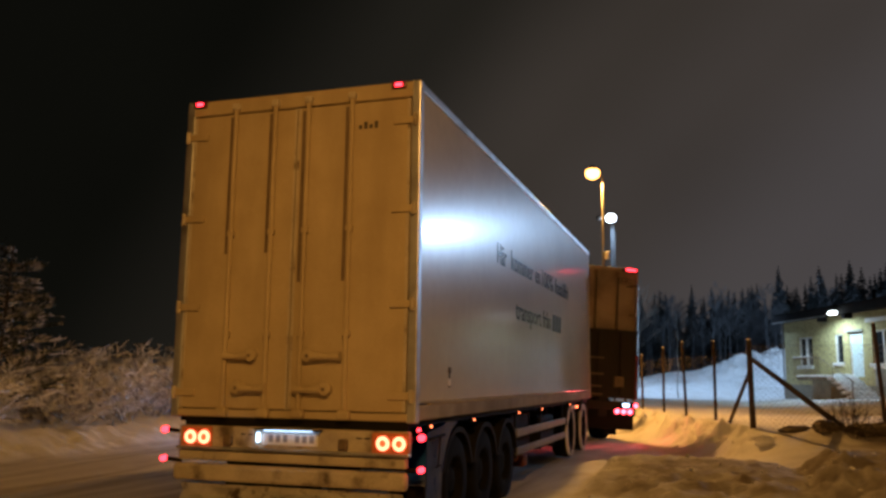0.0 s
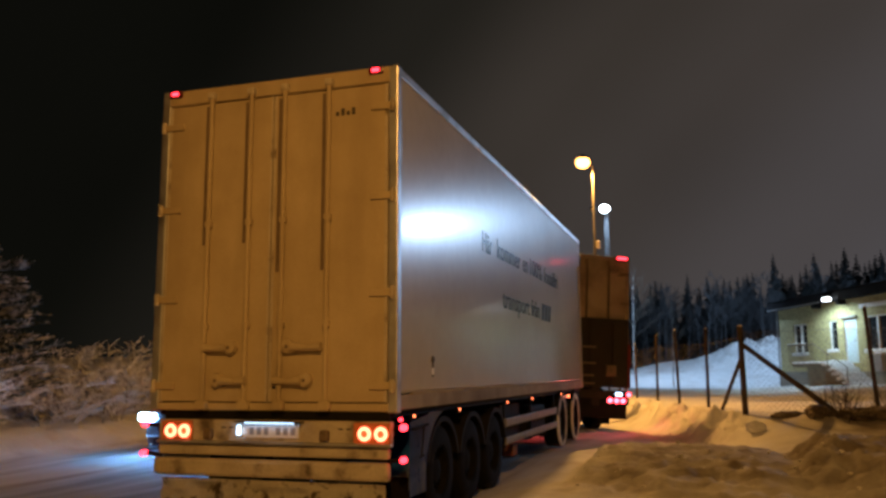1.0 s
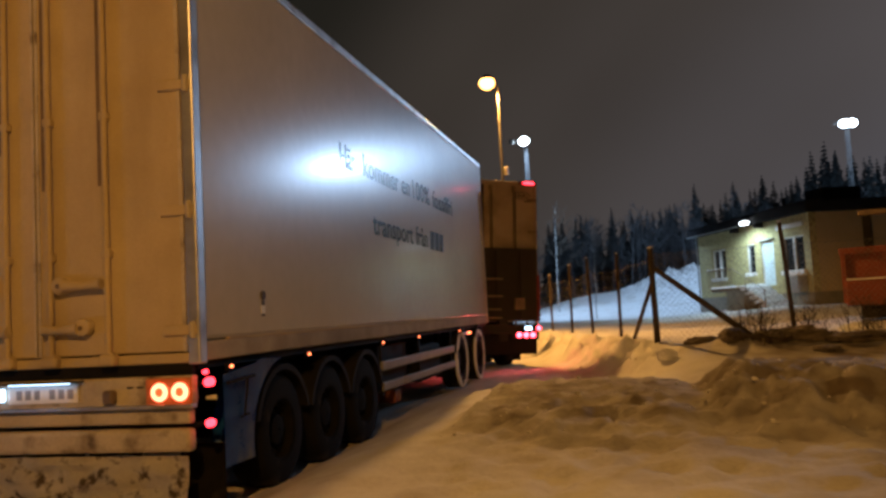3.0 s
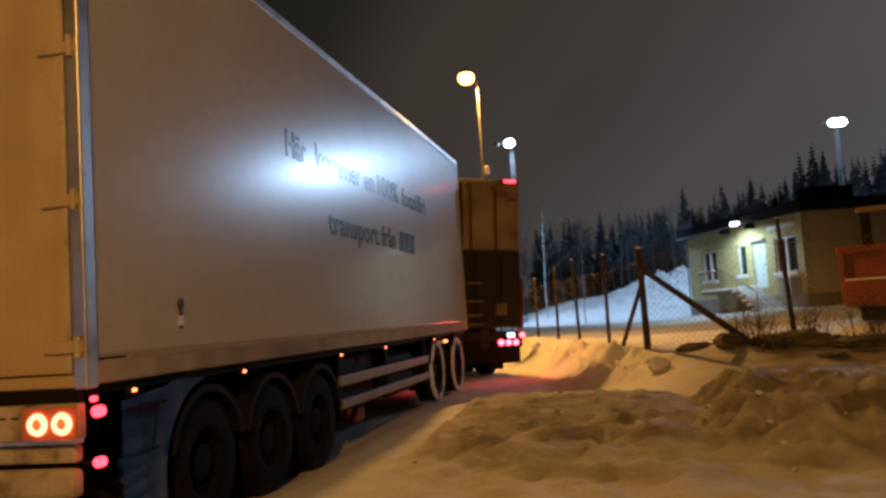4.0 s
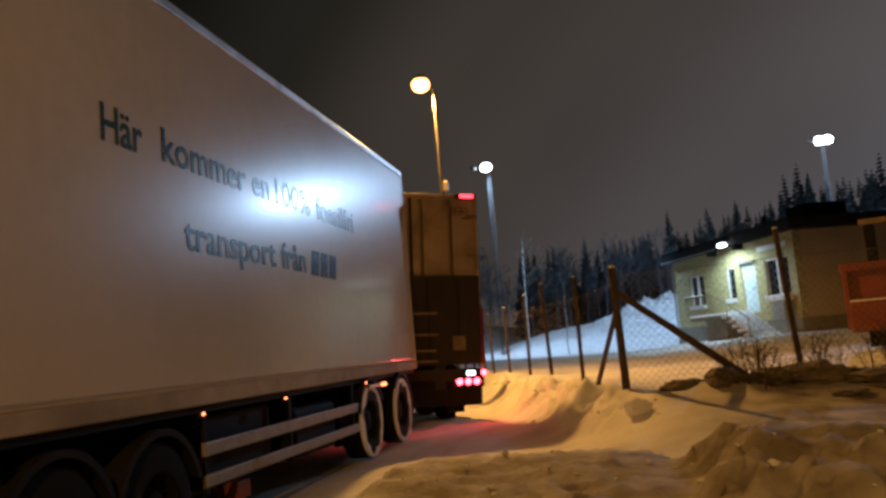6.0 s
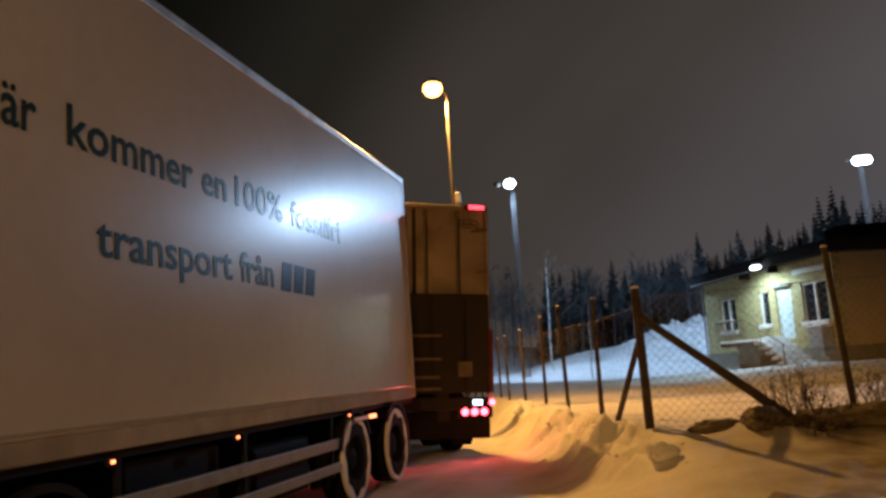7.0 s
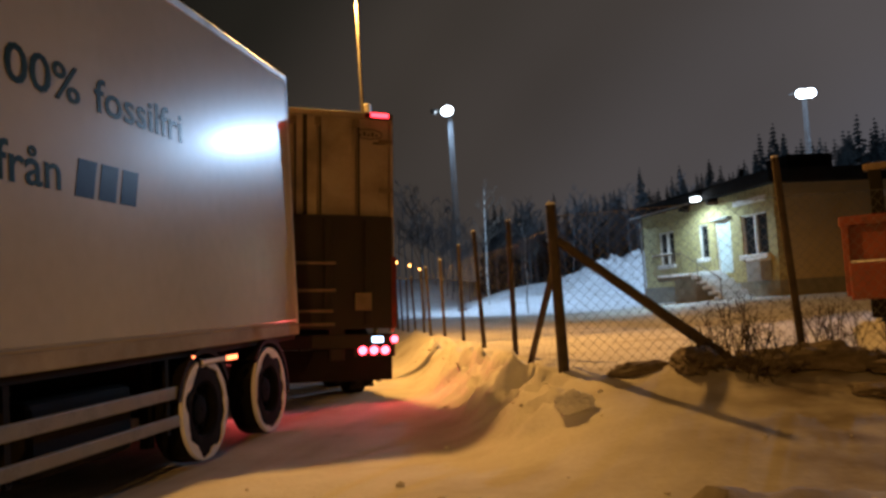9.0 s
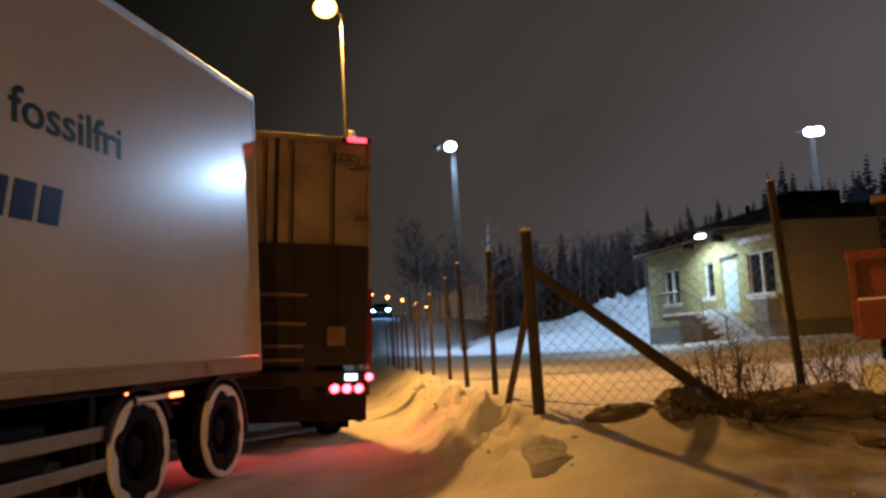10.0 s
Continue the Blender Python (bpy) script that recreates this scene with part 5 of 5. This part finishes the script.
def spruce_meshes(seed, h):
    rnd = random.Random(seed)
    trunk = to_mesh("trunk", rod(bmesh.new(), (0, 0, -1), (0, 0, h * 0.95), h * 0.014, 0.02, 7), M["bark"])
    bm = bmesh.new()
    tiers = 34
    for t in range(tiers):
        f = t / (tiers - 1)
        z = h * (0.10 + 0.88 * f)
        reach = h * 0.165 * (1 - f) ** 0.8 + 0.12
        for b in range(9 if f < 0.7 else 6):
            a = rnd.uniform(0, math.tau)
            ln = reach * rnd.uniform(0.45, 1.25)
            out, side = Vector((math.cos(a), math.sin(a), 0)), Vector((-math.sin(a), math.cos(a), 0))
            drop = ln * rnd.uniform(0.15, 0.6)
            base = Vector((0, 0, z + 0.25))
            tip = out * ln + Vector((0, 0, z - drop))
            mid = base.lerp(tip, 0.55) + Vector((0, 0, 0.10 * ln))
            w = 0.30 * ln + 0.12
            v = [bm.verts.new(c) for c in (base, mid + side * w, mid - side * w, tip, mid + side * w * 0.6 - Vector((0, 0, 0.35 * ln)), mid - side * w * 0.6 - Vector((0, 0, 0.35 * ln)))]
            for f3 in ((0, 1, 2), (1, 3, 2), (1, 4, 3), (2, 3, 5), (0, 4, 1), (0, 2, 5)):
                bm.faces.new([v[i] for i in f3])
    return trunk, to_mesh("crown", bm, M["needle"])


def bare_meshes(seed, h, material, twigs=None):
    rnd = random.Random(seed)
    bm = bmesh.new()
    p, lean = Vector((0, 0, -0.5)), Vector((rnd.uniform(-0.06, 0.06), rnd.uniform(-0.05, 0.05), 1))
    for k in range(6):
        q = p + lean * (h / 6) + Vector((rnd.uniform(-0.12, 0.12), rnd.uniform(-0.1, 0.1), 0))
        rod(bm, p, q, h * 0.008 * (1 - k / 6.5), h * 0.008 * (1 - (k + 1) / 6.5), 6, False)
        p = q
    trunk = to_mesh("trunk", bm, material)
    bm = bmesh.new()

    def branch(s, way, ln, r, deep):
        e = s + way * ln
        rod(bm, s, e, r, r * 0.4, 3, False)
        if deep:
            for _ in range(5):
                w = (way + Vector((rnd.uniform(-0.8, 0.8), rnd.uniform(-0.8, 0.8), rnd.uniform(-0.1, 0.7)))).normalized()
                branch(s.lerp(e, rnd.uniform(0.3, 1)), w, ln * rnd.uniform(0.35, 0.6), r * 0.5, deep - 1)

    for k in range(16):
        z = h * rnd.uniform(0.35, 0.97)
        a = rnd.uniform(0, math.tau)
        branch(lean * z, Vector((math.cos(a), math.sin(a), rnd.uniform(0.5, 1.3))).normalized(), (h - z) * 0.3 + h * 0.06, h * 0.0028, 2)
    return trunk, to_mesh("crown", bm, twigs or M["twig"])


def plant_tree(name, meshes, x, y, s, turn, label, category, group):
    t = thing(name, label, category, Matrix.Translation((x, y, ground_z(x, y))) @ pose(0, 0, 0, 0, 0, turn) @ Matrix.Diagonal((s, s, s, 1)), group)
    part("trunk", meshes[0], None, t)
    part("crown", meshes[1], None, t)


SPRUCES = [spruce_meshes(s, 16 + s) for s in range(4)]
BARE = [bare_meshes(s + 20, 12, M["haze_twig"], M["haze_twig"]) for s in range(3)]
BIRCHES = [bare_meshes(s + 40, 9, M["birch"]) for s in range(2)]
rnd = random.Random(21)
for k in range(290):
    x = -8 + 100 * k / 289 + rnd.uniform(-1.5, 1.5)
    y = 96 + 26 * rnd.random()
    grow = 0.53 + 0.0110 * max(0, x) + rnd.uniform(-0.10, 0.10)
    plant_tree("spruce", SPRUCES[k % 4], x, y, grow, rnd.uniform(0, 360), "dark spruce at the edge of the wood", "tree", "spruce wood behind the house")
for k in range(110):
    x = -13 + 40 * rnd.random() ** 1.2
    y = rnd.uniform(70, 94)
    plant_tree("bare_tree", BARE[k % 3], x, y, rnd.uniform(0.45, 0.72), rnd.uniform(0, 360), "bare tree at the edge of the wood, greyed for haze", "tree", "bare trees before the wood")
for x, y, s in ((-4.15, 40, 0.72), (0.6, 42, 0.62), (-2.2, 50, 0.8)):
    plant_tree("birch", BIRCHES[int(x * 7) % 2], x, y, s, rnd.uniform(0, 360), "slender leaning birch with pale bark", "tree", "birches along the fence")


def bush_mesh(seed, h, material):
    rnd = random.Random(seed)
    bm = bmesh.new()

    def shoot(s, way, ln, r, deep):
        mid = s + way * ln * 0.55
        e = mid + (way + Vector((0, 0, -0.35))).normalized() * ln * 0.45
        rod(bm, s, mid, r, r * 0.85, 3, False)
        rod(bm, mid, e, r * 0.85, r * 0.6, 3, False)
        if deep:
            for _ in range(4):
                w = (way + Vector((rnd.uniform(-1.1, 1.1), rnd.uniform(-1.1, 1.1), rnd.uniform(-0.6, 0.5)))).normalized()
                shoot(s.lerp(mid, rnd.uniform(0.35, 1)) if rnd.random() < 0.5 else mid.lerp(e, rnd.random()), w, ln * rnd.uniform(0.35, 0.55), r * 0.75, deep - 1)

    for k in range(19):
        a = rnd.uniform(0, math.tau)
        shoot(Vector((rnd.uniform(-0.3, 0.3), rnd.uniform(-0.3, 0.3), -0.1)), Vector((0.7 * math.cos(a), 0.7 * math.sin(a), rnd.uniform(0.5, 1.4))).normalized(), h * rnd.uniform(0.45, 0.8), 0.017, 3)
    return to_mesh("bush", bm, material)


def bough_tree(seed, h):
    """A young pine with long, snow-laden, level boughs."""
    rnd = random.Random(seed)
    trunk = to_mesh("trunk", rod(bmesh.new(), (0, 0, -0.3), (0.1, 0, h), 0.07, 0.02, 8), M["bark"])
    bm = bmesh.new()
    for t in range(26):
        z = h * (0.12 + 0.86 * t / 25)
        for _ in range(3):
            a = rnd.uniform(0, math.tau)
            ln = (h - z) * 0.42 + 0.45
            out = Vector((math.cos(a), math.sin(a), rnd.uniform(-0.05, 0.25)))
            s = Vector((0, 0, z))
            e = s + out * ln * rnd.uniform(0.7, 1.1)
            rod(bm, s, e, 0.02, 0.012, 4, False)
            for j in range(64):
                c = s.lerp(e, 0.15 + 0.75 * rnd.random())
                w = (out + Vector((rnd.uniform(-0.9, 0.9), rnd.uniform(-0.9, 0.9), rnd.uniform(-0.2, 0.35)))).normalized()
                rod(bm, c, c + w * rnd.uniform(0.08, 0.26), 0.020, 0.006, 3, False)
    return trunk, to_mesh("crown", bm, M["bough"])


BUSHES = [bush_mesh(s, h, M["frost"]) for s, h in ((1, 1.6), (2, 1.9), (3, 1.3))]
rnd = random.Random(8)
for k in range(90):
    x = -10.2 - 4.5 * rnd.random() ** 1.3
    y = 2.0 + 38 * (k / 89) + rnd.uniform(-0.6, 0.6)
    ob = new("bush", BUSHES[k % 3])
    s = rnd.uniform(0.8, 1.25)
    ob.matrix_basis = Matrix.Translation((x, y, ground_z(x, y))) @ pose(0, 0, 0, 0, 0, rnd.uniform(0, 360)) @ Matrix.Diagonal((s * 1.15, s * 1.15, s, 1))
    tagged(ob, "leafless roadside bush covered in hoarfrost and snow", "bush", "frosted bushes along the road")
BOUGH = [bough_tree(2, 3.6), bough_tree(5, 3.0)]
for x, y, s, k in ((-11.6, 6.6, 1.0, 0), (-12.2, 4.6, 1.2, 1), (-13.2, 8.4, 0.95, 1), (-14.0, 6.5, 1.15, 0)):
    plant_tree("young_pine", BOUGH[k], x, y, s, 70 * k + 30, "young pine with snow-laden level boughs", "tree", "young pines by the road")

BRUSH = [bush_mesh(9, 0.6, M["brushwood"]), bush_mesh(14, 0.5, M["brushwood"])]
rnd = random.Random(31)
for k in range(6):
    x = 4.75 + 0.33 * k + rnd.uniform(-0.1, 0.1)
    y = 9.4 + rnd.uniform(-0.25, 0.15)
    ob = new("brush", BRUSH[k % 2])
    ob.matrix_basis = Matrix.Translation((x, y, ground_z(x, y))) @ pose(0, 0, 0, 0, 0, 77 * k) @ Matrix.Diagonal((0.8, 0.7, rnd.uniform(0.3, 0.5), 1))
    tagged(ob, "tangle of dark bare brush at the foot of the fence", "brush", "brush along the fence")


def build_clods():
    """Small broken lumps of snow on the banks and along the ridge."""
    rnd = random.Random(17)
    bm = bmesh.new()
    for k in range(300):
        if k < 230:
            x, y = rnd.uniform(0.9, 6.3), rnd.gauss(4.6, 1.2)
        else:
            d = rnd.uniform(-1.5, 9)
            x, y = 3.24 - 0.292 * d - 0.957 * rnd.gauss(0.55, 0.28), 9.74 + 0.956 * d - 0.29 * 0.55
        r = 0.010 + 0.028 * rnd.random() ** 3
        made = bmesh.ops.create_icosphere(bm, subdivisions=1, radius=r)["verts"]
        squash = rnd.uniform(0.5, 0.9)
        for v in made:
            v.co = Vector((v.co.x * rnd.uniform(0.8, 1.3), v.co.y * rnd.uniform(0.8, 1.3), v.co.z * squash)) + Vector((x, y, ground_z(x, y) + r * 0.3))
    tagged(part("snow_clod", bm, M["snow_lump"], smooth=False), "small broken clods of crusted snow on the banks", "snow", kind="stuff")


build_clods()

# ---- the passing car ----


def build_car():
    """Nose at the origin towards -y, on the ground at z = 0."""
    car = thing("passing_car", "dark grey family car with dazzling cold headlamps lit", "car")
    secs = []  # y, half width, bottom, belt, roof half width, roof
    for y, w, zb, zt, rw, zr in ((0.0, 0.62, 0.30, 0.60, 0.55, 0.66), (0.12, 0.80, 0.22, 0.70, 0.70, 0.78), (0.5, 0.87, 0.20, 0.80, 0.74, 0.88), (1.15, 0.90, 0.20, 0.90, 0.76, 0.98), (2.0, 0.90, 0.20, 0.92, 0.60, 1.40), (2.7, 0.90, 0.20, 0.92, 0.60, 1.46), (3.6, 0.89, 0.20, 0.93, 0.58, 1.40), (4.2, 0.86, 0.24, 0.93, 0.62, 1.02), (4.4, 0.80, 0.30, 0.85, 0.66, 0.92)):
        secs.append([(-w * 0.92, y, zb), (-w, y, (zb + zt) / 2), (-w * 0.98, y, zt), (-rw, y, zr - 0.03), (-rw * 0.6, y, zr), (rw * 0.6, y, zr), (rw, y, zr - 0.03), (w * 0.98, y, zt), (w, y, (zb + zt) / 2), (w * 0.92, y, zb)])
    bm = bmesh.new()
    rings = [[bm.verts.new(c) for c in s] for s in secs]
    for p, q in zip(rings, rings[1:]):
        for i in range(10):
            bm.faces.new((p[i], p[(i + 1) % 10], q[(i + 1) % 10], q[i]))
    bm.faces.new(rings[0])
    bm.faces.new(rings[-1][::-1])
    body = part("body", bm, M["car_paint"], car, smooth=True)
    bm = bmesh.new()
    v = [bm.verts.new(c) for c in ((-0.72, 1.2, 1.0), (0.72, 1.2, 1.0), (0.56, 1.98, 1.415), (-0.56, 1.98, 1.415))]
    bm.faces.new(v)
    bmesh.ops.solidify(bm, geom=bm.faces[:], thickness=-0.02)
    part("windscreen", bm, M["glass"], body)
    for s in (-1, 1):
        bm = bmesh.new()
        v = [bm.verts.new(c) for c in ((s * 0.895, 1.35, 0.96), (s * 0.895, 3.7, 0.97), (s * 0.625, 3.45, 1.37), (s * 0.635, 2.05, 1.37))]
        bm.faces.new(v)
        bmesh.ops.solidify(bm, geom=bm.faces[:], thickness=0.02 * s)
        part("side_window", bm, M["glass"], body)
        bm = bx(bmesh.new(), s * 0.72 - 0.17, -0.02, 0.575, s * 0.72 + 0.13, 0.14, 0.70, 0.03)
        bmesh.ops.transform(bm, matrix=Matrix.Translation((0, 0, 0.635)) @ pose(0, 0, 0, 0, -6 * s, 0) @ Matrix.Translation((0, 0.01, -0.635)), verts=bm.verts)
        part("headlamp", bm, M["head"], body, "dazzling cold headlamp", smooth=True)
        box_part("mirror", (s * 0.98 - 0.1, 1.38, 0.98, s * 0.98 + 0.1, 1.5, 1.10), M["car_paint"], body, 0.03)
        for y in (0.85, 3.5):
            wheel(car, s * 0.90, y, 0.32, s, CAR_TYRE, CAR_RIM)
    grille = box_part("grille", (-0.48, -0.035, 0.50, 0.48, 0.04, 0.66), M["car_dark"], body, 0.02, "black grille")
    box_part("grille_bar", (-0.40, -0.045, 0.575, 0.40, -0.03, 0.595), M["galvanised"], grille)
    box_part("emblem", (-0.05, -0.055, 0.55, 0.05, -0.04, 0.62), M["aluminium"], grille, 0.01)
    box_part("lower_intake", (-0.55, -0.02, 0.24, 0.55, 0.05, 0.38), M["car_dark"], body, 0.02)
    box_part("bumper_trim", (-0.7, -0.03, 0.39, 0.7, 0.04, 0.41), M["aluminium"], body, 0.005)
    box_part("number_plate", (-0.26, -0.045, 0.42, 0.26, -0.03, 0.52), M["plate"], body, 0.004)
    return car


CAR = build_car()
far_car = copy_thing(CAR, pose(-15.6, 76.0, ground_z(-15.6, 76.0) + 0.02, 0, 0, 12))
tagged(far_car, "distant car facing this way with headlamps lit", "car")


def motions():
    """The oncoming car rolls past on the far lane at an even pace."""
    walk(CAR, [(t, pose(-6.05, 3.5 - 4.0 * (t - 1.5), 0.03)) for t in (0.0, 0.5, 1.0, 1.5, 2.0, 2.5, 3.0, 5.0, 10.0)])


motions()
